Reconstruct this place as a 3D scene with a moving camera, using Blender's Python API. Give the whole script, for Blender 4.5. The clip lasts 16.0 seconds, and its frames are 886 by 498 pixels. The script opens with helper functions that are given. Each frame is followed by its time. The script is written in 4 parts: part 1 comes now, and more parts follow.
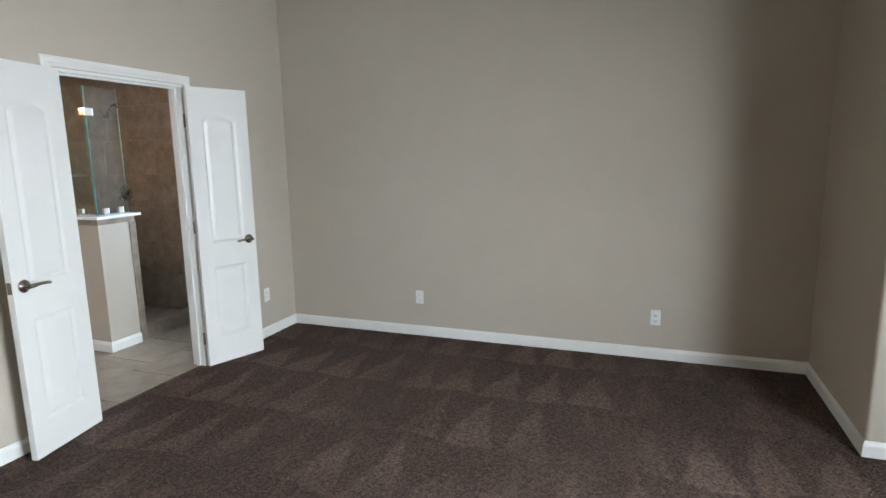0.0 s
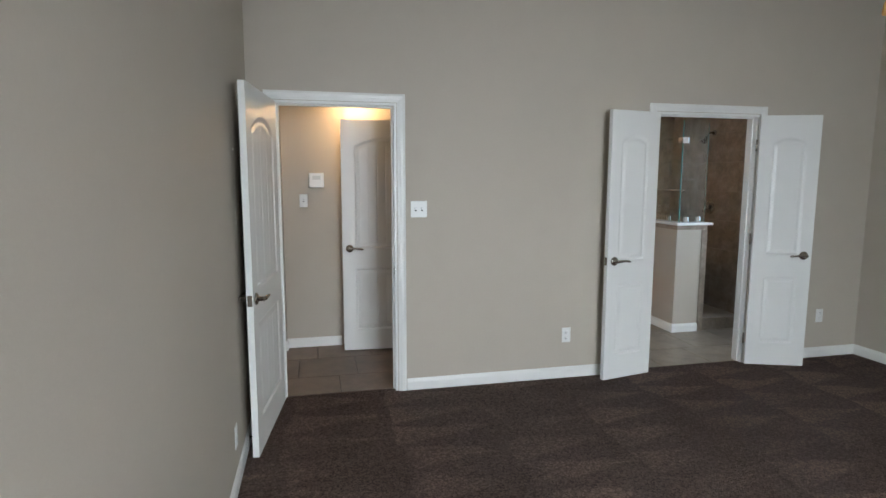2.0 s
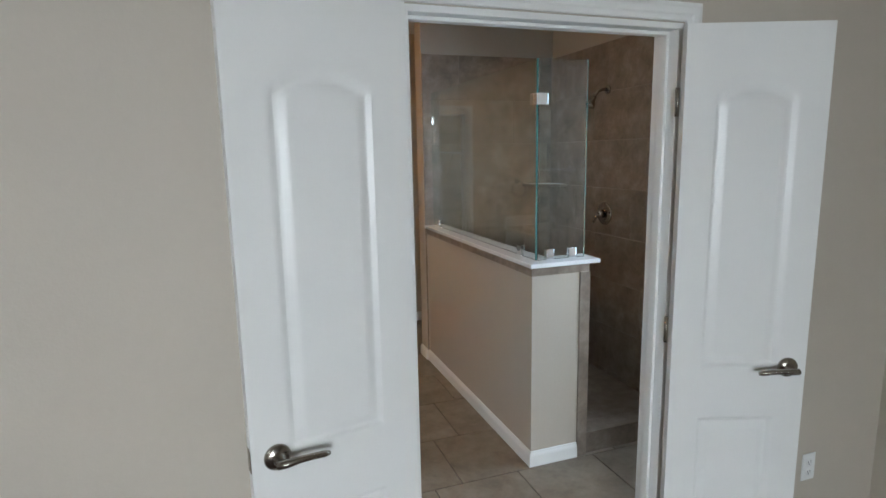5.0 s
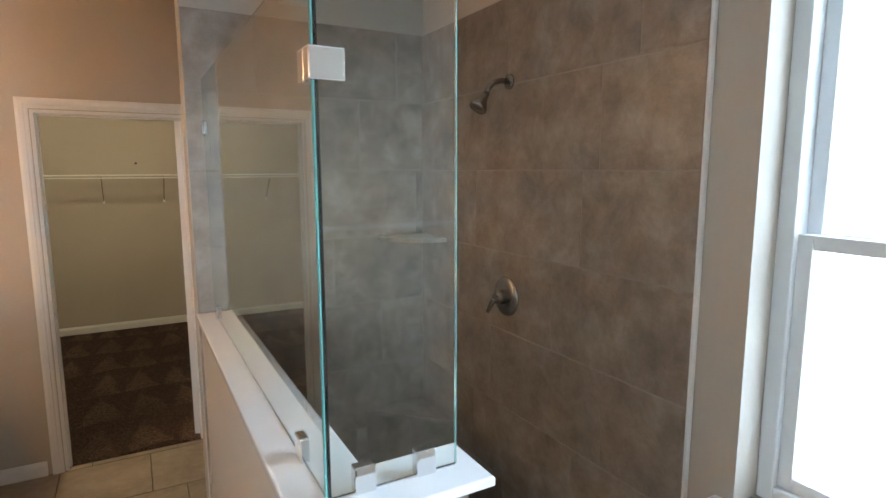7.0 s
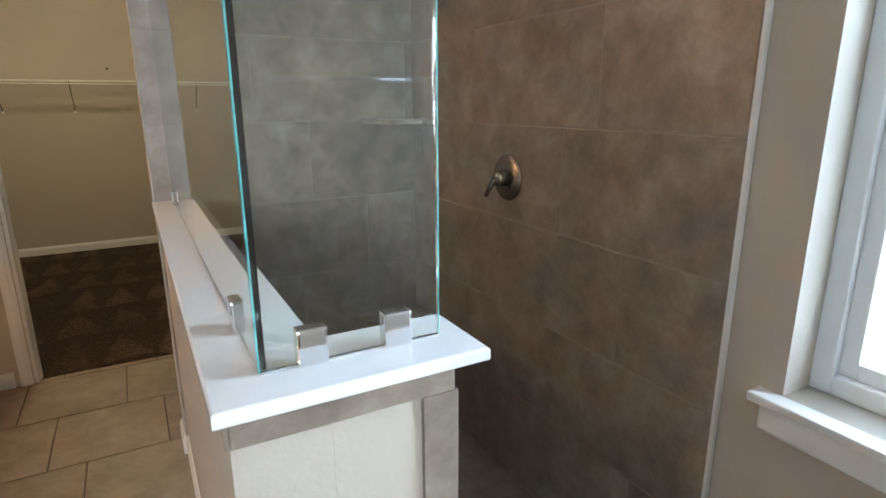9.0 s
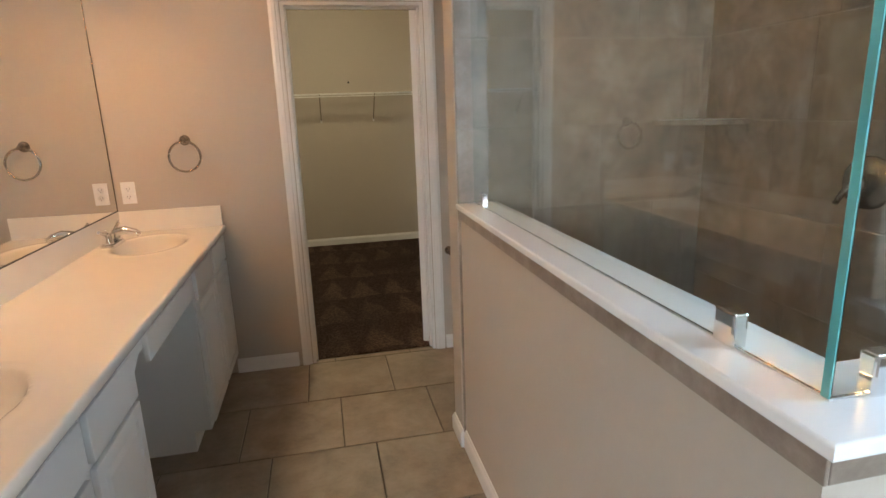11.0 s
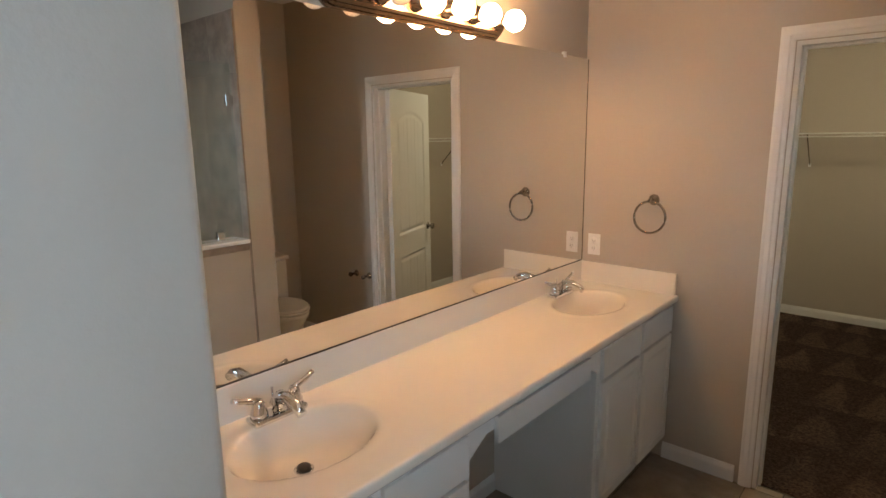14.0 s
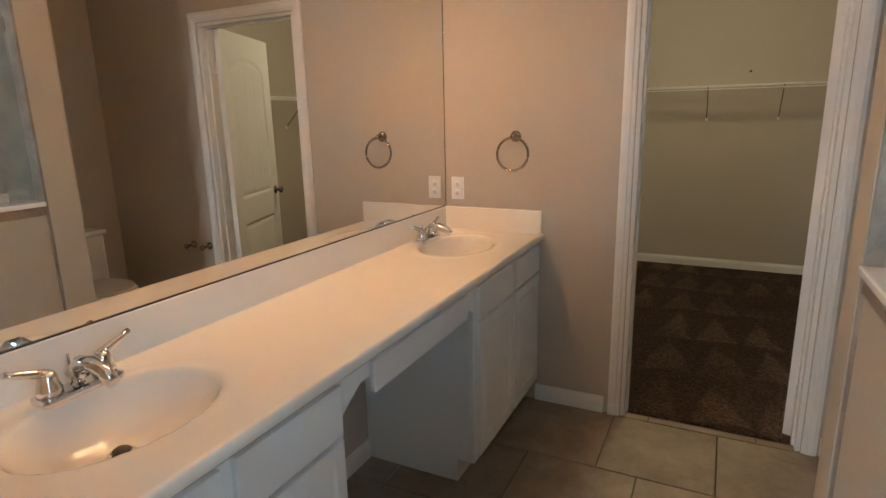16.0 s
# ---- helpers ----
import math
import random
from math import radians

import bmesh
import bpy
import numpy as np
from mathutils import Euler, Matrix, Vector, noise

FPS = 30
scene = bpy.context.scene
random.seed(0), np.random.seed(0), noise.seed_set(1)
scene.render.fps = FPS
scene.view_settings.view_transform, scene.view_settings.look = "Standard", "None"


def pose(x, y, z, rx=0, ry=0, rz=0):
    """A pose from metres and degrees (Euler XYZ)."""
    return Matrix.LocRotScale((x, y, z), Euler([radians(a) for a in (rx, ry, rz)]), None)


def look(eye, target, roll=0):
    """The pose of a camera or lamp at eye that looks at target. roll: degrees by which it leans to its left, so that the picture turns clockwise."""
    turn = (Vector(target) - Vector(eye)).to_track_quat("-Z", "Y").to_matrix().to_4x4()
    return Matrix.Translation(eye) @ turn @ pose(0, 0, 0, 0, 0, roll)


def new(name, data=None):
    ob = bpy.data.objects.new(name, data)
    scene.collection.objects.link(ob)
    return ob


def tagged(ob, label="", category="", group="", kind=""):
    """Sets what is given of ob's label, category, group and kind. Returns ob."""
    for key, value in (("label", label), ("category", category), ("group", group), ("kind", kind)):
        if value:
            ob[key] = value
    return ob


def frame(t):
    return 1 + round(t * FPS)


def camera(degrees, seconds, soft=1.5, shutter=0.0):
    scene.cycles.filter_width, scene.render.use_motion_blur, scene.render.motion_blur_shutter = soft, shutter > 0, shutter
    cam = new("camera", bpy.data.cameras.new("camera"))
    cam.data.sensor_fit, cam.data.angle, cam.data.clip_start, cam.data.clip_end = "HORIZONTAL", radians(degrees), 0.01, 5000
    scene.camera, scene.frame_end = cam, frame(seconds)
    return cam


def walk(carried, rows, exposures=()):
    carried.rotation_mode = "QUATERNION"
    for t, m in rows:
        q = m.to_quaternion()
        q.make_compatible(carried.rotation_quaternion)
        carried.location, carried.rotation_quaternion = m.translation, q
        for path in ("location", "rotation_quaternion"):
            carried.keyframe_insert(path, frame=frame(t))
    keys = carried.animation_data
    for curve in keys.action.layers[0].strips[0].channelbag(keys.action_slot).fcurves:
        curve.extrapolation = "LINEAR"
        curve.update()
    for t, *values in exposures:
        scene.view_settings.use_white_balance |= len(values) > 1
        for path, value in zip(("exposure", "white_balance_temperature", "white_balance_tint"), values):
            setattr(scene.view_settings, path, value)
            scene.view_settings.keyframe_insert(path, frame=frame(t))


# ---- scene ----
cam = camera(76.4, 16.0)
PATH = [
    (0, (-2.205, -3.086, 1.547), (-0.356, -2.401, 1.211), -1.0),
    (0.5, (-2.179, -3.406, 1.55), (-0.586, -2.241, 1.224), -0.8),
    (1, (-2.247, -3.676, 1.572), (-1.006, -2.133, 1.293), -0.5),
    (1.5, (-2.397, -3.884, 1.564), (-1.533, -2.098, 1.309), -0.1),
    (2, (-2.515, -3.918, 1.54), (-2.075, -1.983, 1.289), 0.1),
    (2.5, (-2.424, -3.741, 1.52), (-2.283, -1.764, 1.257), 0.0),
    (3, (-2.063, -3.315, 1.57), (-1.996, -1.337, 1.281), -0.3),
    (3.5, (-1.654, -2.93, 1.569), (-1.519, -0.958, 1.263), -0.3),
    (4, (-1.212, -2.479, 1.575), (-0.888, -0.533, 1.247), -0.2),
    (4.2, (-1.034, -2.291, 1.59), (-0.625, -0.361, 1.263), -0.3),
    (6.3, (0.416, -0.363, 1.703), (1.277, 1.41, 1.366), -0.8),
    (6.5, (0.509, -0.231, 1.677), (1.395, 1.533, 1.357), -0.4),
    (7, (0.726, 0.033, 1.73), (1.682, 1.767, 1.447), -0.1),
    (7.5, (0.872, 0.135, 1.759), (1.871, 1.851, 1.517), -0.2),
    (8, (0.94, 0.198, 1.559), (1.941, 1.912, 1.309), -0.1),
    (8.2, (0.957, 0.213, 1.443), (1.951, 1.914, 1.098), 0.0),
    (10.3, (0.497, 0.365, 1.522), (1.296, 2.11, 0.96), -1.1),
    (10.5, (0.431, 0.39, 1.52), (1.167, 2.172, 0.987), -1.0),
    (11, (0.424, 0.494, 1.466), (0.823, 2.394, 0.987), -2.0),
    (11.5, (0.533, 0.635, 1.45), (0.518, 2.585, 1.005), -2.3),
    (12, (0.705, 0.816, 1.461), (0.111, 2.68, 1.046), -2.0),
    (12.5, (0.795, 0.871, 1.456), (-0.151, 2.588, 1.06), -1.7),
    (13, (0.838, 0.902, 1.44), (-0.33, 2.475, 1.041), -1.2),
    (13.5, (0.824, 0.911, 1.508), (-0.43, 2.413, 1.093), -1.0),
    (14, (0.79, 0.956, 1.675), (-0.508, 2.427, 1.287), -0.8),
    (14.5, (0.797, 0.946, 1.662), (-0.53, 2.406, 1.333), -0.7),
    (15, (0.8, 0.929, 1.496), (-0.519, 2.386, 1.126), -0.6),
    (15.5, (0.783, 0.96, 1.433), (-0.428, 2.495, 1.009), -1.0),
    (16, (0.638, 1.115, 1.452), (-0.23, 2.859, 0.997), -1.2),
]
EXPOSURES = [(0, 0.02), (0.5, -0.15), (1, -0.4), (2, -0.65), (3, -0.78), (4.2, -0.95), (5.6, -0.1), (6.5, 0.2), (8, 0.2), (10.5, 0.2), (12, 0.14), (13, 0.14), (13.5, 0.12), (14, -0.07), (15, -0.05), (16, -0.05)]
walk(cam, [(t, look(eye, target, roll)) for t, eye, target, roll in PATH],
     exposures=EXPOSURES)

# ---- world and lights ----
world = bpy.data.worlds.new("world")
scene.world = world
world.use_nodes = True
wn = world.node_tree.nodes
sky = wn.new("ShaderNodeTexSky")
sky.sky_type = "NISHITA"
sky.sun_disc = False
sky.sun_elevation = radians(38)
sky.sun_rotation = radians(20)
world.node_tree.links.new(sky.outputs[0], wn["Background"].inputs[0])
wn["Background"].inputs[1].default_value = 0.12


def area_lamp(name, m, w, h, power, color, spread=180):
    d = bpy.data.lights.new(name, "AREA")
    d.shape, d.size, d.size_y, d.energy, d.color = "RECTANGLE", w, h, power, color
    d.spread = radians(spread)
    ob = new(name, d)
    ob.matrix_world = m
    return ob


DAY = (0.80, 0.885, 0.985)
# daylight in the openings of the bedroom window, the hall's end and the bath window
area_lamp("bedroom_window_light", pose(-1.4, -5.68, 1.75, 64, 0, -12), 1.8, 1.7, 178, DAY, 130)
area_lamp("hall_daylight", pose(-4.62, 0.66, 1.2, 0, -84, 0), 1.9, 0.8, 14, DAY)
area_lamp("bath_window_light", pose(2.42, 0.53, 1.62, 0, 90, 0), 1.9, 1.2, 78, (0.60, 0.76, 1.0))


# light that the vanity mirror throws on the walls
scene.cycles.caustics_reflective = True
scene.cycles.sample_clamp_indirect = 0.0
scene.cycles.blur_glossy = 0.0


# ---- materials ----
def material(name, color, rough=0.6, metal=0.0, vary=0.08, scale=6.0, grain=0.0, grain_scale=300.0, bump=0.0, bump_scale=200.0,
             per_piece=0.0, spec=0.5):
    m = bpy.data.materials.new(name)
    m.use_nodes = True
    nt = m.node_tree
    n, l = nt.nodes, nt.links
    b = n["Principled BSDF"]
    b.inputs["Roughness"].default_value = rough
    b.inputs["Metallic"].default_value = metal
    b.inputs["Specular IOR Level"].default_value = spec
    tc = n.new("ShaderNodeTexCoord")
    geo = n.new("ShaderNodeNewGeometry")
    big = n.new("ShaderNodeTexNoise")
    big.inputs["Scale"].default_value = scale
    big.inputs["Detail"].default_value = 4
    l.new(geo.outputs["Position"], big.inputs["Vector"])
    fine = n.new("ShaderNodeTexNoise")
    fine.inputs["Scale"].default_value = grain_scale
    fine.inputs["Detail"].default_value = 2
    l.new(geo.outputs["Position"], fine.inputs["Vector"])

    def maths(op, a, c, v=None):
        x = n.new("ShaderNodeMath")
        x.operation = op
        for k, src in enumerate((a, c)):
            if isinstance(src, (int, float)):
                x.inputs[k].default_value = src
            else:
                l.new(src, x.inputs[k])
        return x.outputs[0]

    f = maths("MULTIPLY_ADD", big.outputs[0], 2 * vary)
    f.node.inputs[2].default_value = 1 - vary
    if grain:
        g = maths("MULTIPLY_ADD", fine.outputs[0], 2 * grain)
        g.node.inputs[2].default_value = 1 - grain
        f = maths("MULTIPLY", f, g)
    if per_piece:
        info = n.new("ShaderNodeObjectInfo")
        g = maths("MULTIPLY_ADD", info.outputs["Random"], 2 * per_piece)
        g.node.inputs[2].default_value = 1 - per_piece
        f = maths("MULTIPLY", f, g)
    mix = n.new("ShaderNodeVectorMath")
    mix.operation = "SCALE"
    mix.inputs[0].default_value = color
    l.new(f, mix.inputs["Scale"])
    l.new(mix.outputs[0], b.inputs["Base Color"])
    if bump:
        bn = n.new("ShaderNodeTexNoise")
        bn.inputs["Scale"].default_value = bump_scale
        bn.inputs["Detail"].default_value = 3
        l.new(geo.outputs["Position"], bn.inputs["Vector"])
        bu = n.new("ShaderNodeBump")
        bu.inputs["Strength"].default_value = bump
        bu.inputs["Distance"].default_value = 0.004
        l.new(bn.outputs[0], bu.inputs["Height"])
        l.new(bu.outputs[0], b.inputs["Normal"])
    return m


def stone(name, dark, mid, light, rough, scale, per_piece=0.06, bump=0.1):
    """Mottled stone-look ceramic, with its cloud pattern shifted from piece to piece."""
    m = bpy.data.materials.new(name)
    m.use_nodes = True
    nt = m.node_tree
    n, l = nt.nodes, nt.links
    b = n["Principled BSDF"]
    geo, info = n.new("ShaderNodeNewGeometry"), n.new("ShaderNodeObjectInfo")
    add = n.new("ShaderNodeVectorMath")
    add.operation = "MULTIPLY_ADD"
    l.new(info.outputs["Random"], add.inputs[0])
    add.inputs[1].default_value = (37, 23, 51)
    l.new(geo.outputs["Position"], add.inputs[2])
    a = n.new("ShaderNodeTexNoise")
    a.inputs["Scale"].default_value, a.inputs["Detail"].default_value, a.inputs["Roughness"].default_value = scale, 9, 0.70
    a.inputs["Distortion"].default_value = 0.18
    l.new(add.outputs[0], a.inputs["Vector"])
    ramp = n.new("ShaderNodeValToRGB")
    ramp.color_ramp.elements[0].position, ramp.color_ramp.elements[0].color = 0.32, (*dark, 1)
    ramp.color_ramp.elements[1].position, ramp.color_ramp.elements[1].color = 0.72, (*light, 1)
    e = ramp.color_ramp.elements.new(0.52)
    e.color = (*mid, 1)
    l.new(a.outputs[0], ramp.inputs[0])
    g = n.new("ShaderNodeMath")
    g.operation = "MULTIPLY_ADD"
    l.new(info.outputs["Random"], g.inputs[0])
    g.inputs[1].default_value, g.inputs[2].default_value = 2 * per_piece, 1 - per_piece
    s = n.new("ShaderNodeVectorMath")
    s.operation = "SCALE"
    l.new(ramp.outputs[0], s.inputs[0])
    l.new(g.outputs[0], s.inputs["Scale"])
    l.new(s.outputs[0], b.inputs["Base Color"])
    r = n.new("ShaderNodeMath")
    r.operation = "MULTIPLY_ADD"
    l.new(a.outputs[0], r.inputs[0])
    r.inputs[1].default_value, r.inputs[2].default_value = 0.25, rough - 0.12
    l.new(r.outputs[0], b.inputs["Roughness"])
    bu = n.new("ShaderNodeBump")
    bu.inputs["Strength"].default_value, bu.inputs["Distance"].default_value = bump, 0.004
    l.new(a.outputs[0], bu.inputs["Height"])
    l.new(bu.outputs[0], b.inputs["Normal"])
    return m


def carpet_material(name, color, stroke, wide, strength):
    """Cut-pile carpet: fine tufts, soft shading patches and the wedge marks that a vacuum cleaner leaves in the pile."""
    m = bpy.data.materials.new(name)
    m.use_nodes = True
    nt = m.node_tree
    n, l = nt.nodes, nt.links
    b = n["Principled BSDF"]
    b.inputs["Roughness"].default_value = 0.95
    b.inputs["Specular IOR Level"].default_value = 0.15
    b.inputs["Sheen Weight"].default_value = 0.0
    b.inputs["Sheen Roughness"].default_value = 0.5
    geo = n.new("ShaderNodeNewGeometry")
    sep = n.new("ShaderNodeSeparateXYZ")
    l.new(geo.outputs["Position"], sep.inputs[0])

    def maths(op, *src):
        x = n.new("ShaderNodeMath")
        x.operation = op
        for k, s in enumerate(src):
            if isinstance(s, (int, float)):
                x.inputs[k].default_value = s
            else:
                l.new(s, x.inputs[k])
        return x.outputs[0]

    wob = n.new("ShaderNodeTexNoise")
    wob.inputs["Scale"].default_value = 1.7
    l.new(geo.outputs["Position"], wob.inputs["Vector"])
    X = maths("MULTIPLY_ADD", wob.outputs[0], 0.34, sep.outputs[stroke])
    Y = maths("MULTIPLY_ADD", wob.outputs[0], 0.22, sep.outputs[1 - stroke])
    # wedges: their width shrinks along the stroke
    along = maths("SUBTRACT", 1.0, maths("FRACT", maths("MULTIPLY", X, 1.0 / (4.2 * wide))))
    across = maths("PINGPONG", Y, wide)
    wedge = maths("SMOOTH_MIN", maths("MAXIMUM", maths("MULTIPLY", maths("SUBTRACT", maths("MULTIPLY", along, wide), across), 34.0), 0.0), 1.0, 0.1)
    big = n.new("ShaderNodeTexNoise")
    big.inputs["Scale"].default_value, big.inputs["Detail"].default_value = 2.2, 3
    l.new(geo.outputs["Position"], big.inputs["Vector"])
    tuft = n.new("ShaderNodeTexVoronoi")
    tuft.inputs["Scale"].default_value = 120
    l.new(geo.outputs["Position"], tuft.inputs["Vector"])
    clump = n.new("ShaderNodeTexNoise")
    clump.inputs["Scale"].default_value, clump.inputs["Detail"].default_value = 38, 4
    l.new(geo.outputs["Position"], clump.inputs["Vector"])
    sepc = n.new("ShaderNodeSeparateXYZ")
    l.new(tuft.outputs["Color"], sepc.inputs[0])
    patch = n.new("ShaderNodeTexNoise")
    patch.inputs["Scale"].default_value, patch.inputs["Detail"].default_value = 1.1, 1
    l.new(geo.outputs["Position"], patch.inputs["Vector"])
    worn = maths("MAXIMUM", maths("MINIMUM", maths("MULTIPLY_ADD", patch.outputs[0], 4.0, -1.35), 1.0), 0.0)
    f = maths("MULTIPLY_ADD", maths("MULTIPLY", wedge, worn), strength, 0.84)
    f = maths("MULTIPLY", f, maths("MULTIPLY_ADD", big.outputs[0], 0.5, 0.75))
    f = maths("MULTIPLY", f, maths("MULTIPLY_ADD", sepc.outputs[0], 0.9, 0.55))
    f = maths("MULTIPLY", f, maths("MULTIPLY_ADD", clump.outputs[0], 1.0, 0.50))
    s = n.new("ShaderNodeVectorMath")
    s.operation = "SCALE"
    s.inputs[0].default_value = color
    l.new(f, s.inputs["Scale"])
    l.new(s.outputs[0], b.inputs["Base Color"])
    bu = n.new("ShaderNodeBump")
    bu.inputs["Strength"].default_value, bu.inputs["Distance"].default_value = 0.9, 0.008
    l.new(maths("MULTIPLY_ADD", tuft.outputs["Distance"], -60.0, clump.outputs[0]), bu.inputs["Height"])
    l.new(bu.outputs[0], b.inputs["Normal"])
    return m


def glass_material(name, color, rough=0.0):
    m = bpy.data.materials.new(name)
    m.use_nodes = True
    b = m.node_tree.nodes["Principled BSDF"]
    b.inputs["Base Color"].default_value = (*color, 1)
    b.inputs["Roughness"].default_value = rough
    b.inputs["Transmission Weight"].default_value = 1.0
    b.inputs["IOR"].default_value = 1.5
    return m


def glow(name, color, strength):
    m = bpy.data.materials.new(name)
    m.use_nodes = True
    b = m.node_tree.nodes["Principled BSDF"]
    b.inputs["Base Color"].default_value = (*color, 1)
    b.inputs["Emission Color"].default_value = (*color, 1)
    b.inputs["Emission Strength"].default_value = strength
    return m


PAINT = material("wall_paint", (0.47, 0.415, 0.345), 0.62, vary=0.04, scale=1.3, grain=0.02, grain_scale=60, bump=0.12, bump_scale=110, spec=0.35)
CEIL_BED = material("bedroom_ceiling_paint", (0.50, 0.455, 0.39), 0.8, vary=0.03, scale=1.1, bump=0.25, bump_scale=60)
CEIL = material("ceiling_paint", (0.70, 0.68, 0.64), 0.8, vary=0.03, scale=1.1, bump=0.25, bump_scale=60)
TRIM = material("trim_paint", (0.74, 0.73, 0.70), 0.38, vary=0.03, scale=9, grain=0.015, grain_scale=120, bump=0.03, bump_scale=60)
DOOR = material("door_paint", (0.74, 0.73, 0.70), 0.36, vary=0.025, scale=4, grain=0.012, grain_scale=90, bump=0.05, bump_scale=150)
CABINET = material("cabinet_paint", (0.70, 0.69, 0.66), 0.42, vary=0.03, scale=5, grain=0.012, bump=0.04, bump_scale=120)
CARPET_M = carpet_material("carpet", (0.200, 0.132, 0.106), 0, 0.15, 0.40)
CARPET_C = carpet_material("closet_carpet", (0.185, 0.120, 0.090), 1, 0.135, 0.58)
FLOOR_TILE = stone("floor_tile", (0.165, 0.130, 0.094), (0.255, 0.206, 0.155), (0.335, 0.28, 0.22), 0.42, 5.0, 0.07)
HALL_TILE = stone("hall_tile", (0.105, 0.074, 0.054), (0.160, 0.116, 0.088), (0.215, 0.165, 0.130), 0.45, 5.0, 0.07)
SHOWER_TILE = stone("shower_tile", (0.166, 0.130, 0.100), (0.262, 0.209, 0.163), (0.372, 0.310, 0.252), 0.34, 7.0, 0.07)
GROUT = material("grout", (0.29, 0.25, 0.205), 0.9, vary=0.12, scale=30, bump=0.2, bump_scale=300)
GROUT_DARK = material("floor_grout", (0.10, 0.085, 0.068), 0.9, vary=0.12, scale=30, bump=0.2, bump_scale=300)
QUARTZ = material("white_sill_stone", (0.80, 0.80, 0.79), 0.16, vary=0.02, scale=12, grain=0.02, grain_scale=220)
MARBLE = material("cultured_marble", (0.80, 0.752, 0.662), 0.10, vary=0.025, scale=7, grain=0.01, grain_scale=140)
CHROME = material("chrome", (0.78, 0.78, 0.78), 0.09, 1.0, vary=0.03, scale=30)
SATIN = material("satin_nickel", (0.85, 0.84, 0.82), 0.30, 1.0, vary=0.03, scale=40)
NICKEL = material("brushed_nickel", (0.34, 0.305, 0.265), 0.27, 1.0, vary=0.04, scale=40, grain=0.015, grain_scale=500)
BRONZE = material("aged_metal", (0.30, 0.22, 0.16), 0.25, 1.0, vary=0.1, scale=30)
PLASTIC = material("white_plastic", (0.76, 0.76, 0.74), 0.35, vary=0.02, scale=20)
SLOT = material("dark_slot", (0.03, 0.03, 0.03), 0.6)
RUBBER = material("dark_rubber", (0.05, 0.045, 0.04), 0.6)
WIRE = material("white_wire_coating", (0.78, 0.77, 0.73), 0.4, vary=0.03, scale=20)
CERAMIC = material("toilet_ceramic", (0.76, 0.75, 0.72), 0.1, vary=0.015, scale=8)
VINYL = material("window_vinyl", (0.78, 0.79, 0.79), 0.4, vary=0.02, scale=10)
WOOD = material("pull_wood", (0.50, 0.26, 0.08), 0.4, vary=0.15, scale=60)
BLADE = material("fan_blade_wood", (0.16, 0.09, 0.05), 0.45, vary=0.2, scale=18)
GLASS = glass_material("clear_glass", (0.91, 0.975, 0.95))
# green edge tint, kept part diffuse to stand in for daylight piped along the pane
GLASS_EDGE = glass_material("glass_edge", (0.20, 0.66, 0.64), 0.15)
GLASS_EDGE.node_tree.nodes["Principled BSDF"].inputs["Transmission Weight"].default_value = 0.55
BULB_CLEAR = glass_material("bulb_glass", (0.97, 0.95, 0.92))
BULB_LIT = glow("lit_bulb", (1.0, 0.565, 0.265), 82.0)
DOME_LIT = glow("lit_dome", (1.0, 0.66, 0.34), 64.0)
CLOSET_DOME = glow("closet_dome_glass", (1.0, 0.85, 0.56), 92.0)
MIRROR = material("mirror_silver", (0.86, 0.86, 0.84), 0.0, 1.0, vary=0.0)


# ---- building blocks ----
def add_box(bm, x0, x1, y0, y1, z0, z1, bevel=0.0):
    r = bmesh.ops.create_cube(bm, size=1.0)
    vs = r["verts"]
    bmesh.ops.scale(bm, vec=(abs(x1 - x0), abs(y1 - y0), abs(z1 - z0)), verts=vs)
    bmesh.ops.translate(bm, vec=((x0 + x1) / 2, (y0 + y1) / 2, (z0 + z1) / 2), verts=vs)
    if bevel:
        es = list({e for v in vs for e in v.link_edges})
        bmesh.ops.bevel(bm, geom=es, offset=bevel, segments=2, profile=0.6, affect="EDGES")


def boxes(*rows, bevel=0.0):
    bm = bmesh.new()
    for r in rows:
        add_box(bm, *r, bevel=bevel)
    return bm


def lathe(profile, axis="z", at=(0, 0, 0), seg=24):
    """Turned body: profile rows of (radius, height), turned about the axis through at."""
    bm = bmesh.new()
    rings = []
    for r, h in profile:
        ring = []
        for k in range(seg):
            a = 2 * math.pi * k / seg
            u, v = max(r, 1e-4) * math.cos(a), max(r, 1e-4) * math.sin(a)
            p = {"z": (u, v, h), "y": (v, h, u), "x": (h, u, v)}[axis]
            ring.append(bm.verts.new((p[0] + at[0], p[1] + at[1], p[2] + at[2])))
        rings.append(ring)
    for a, b in zip(rings, rings[1:]):
        for k in range(seg):
            bm.faces.new((a[k], a[(k + 1) % seg], b[(k + 1) % seg], b[k]))
    bm.faces.new(rings[0][::-1])
    bm.faces.new(rings[-1])
    bmesh.ops.recalc_face_normals(bm, faces=bm.faces)
    for f in bm.faces:
        f.smooth = len(f.verts) == 4
    return bm


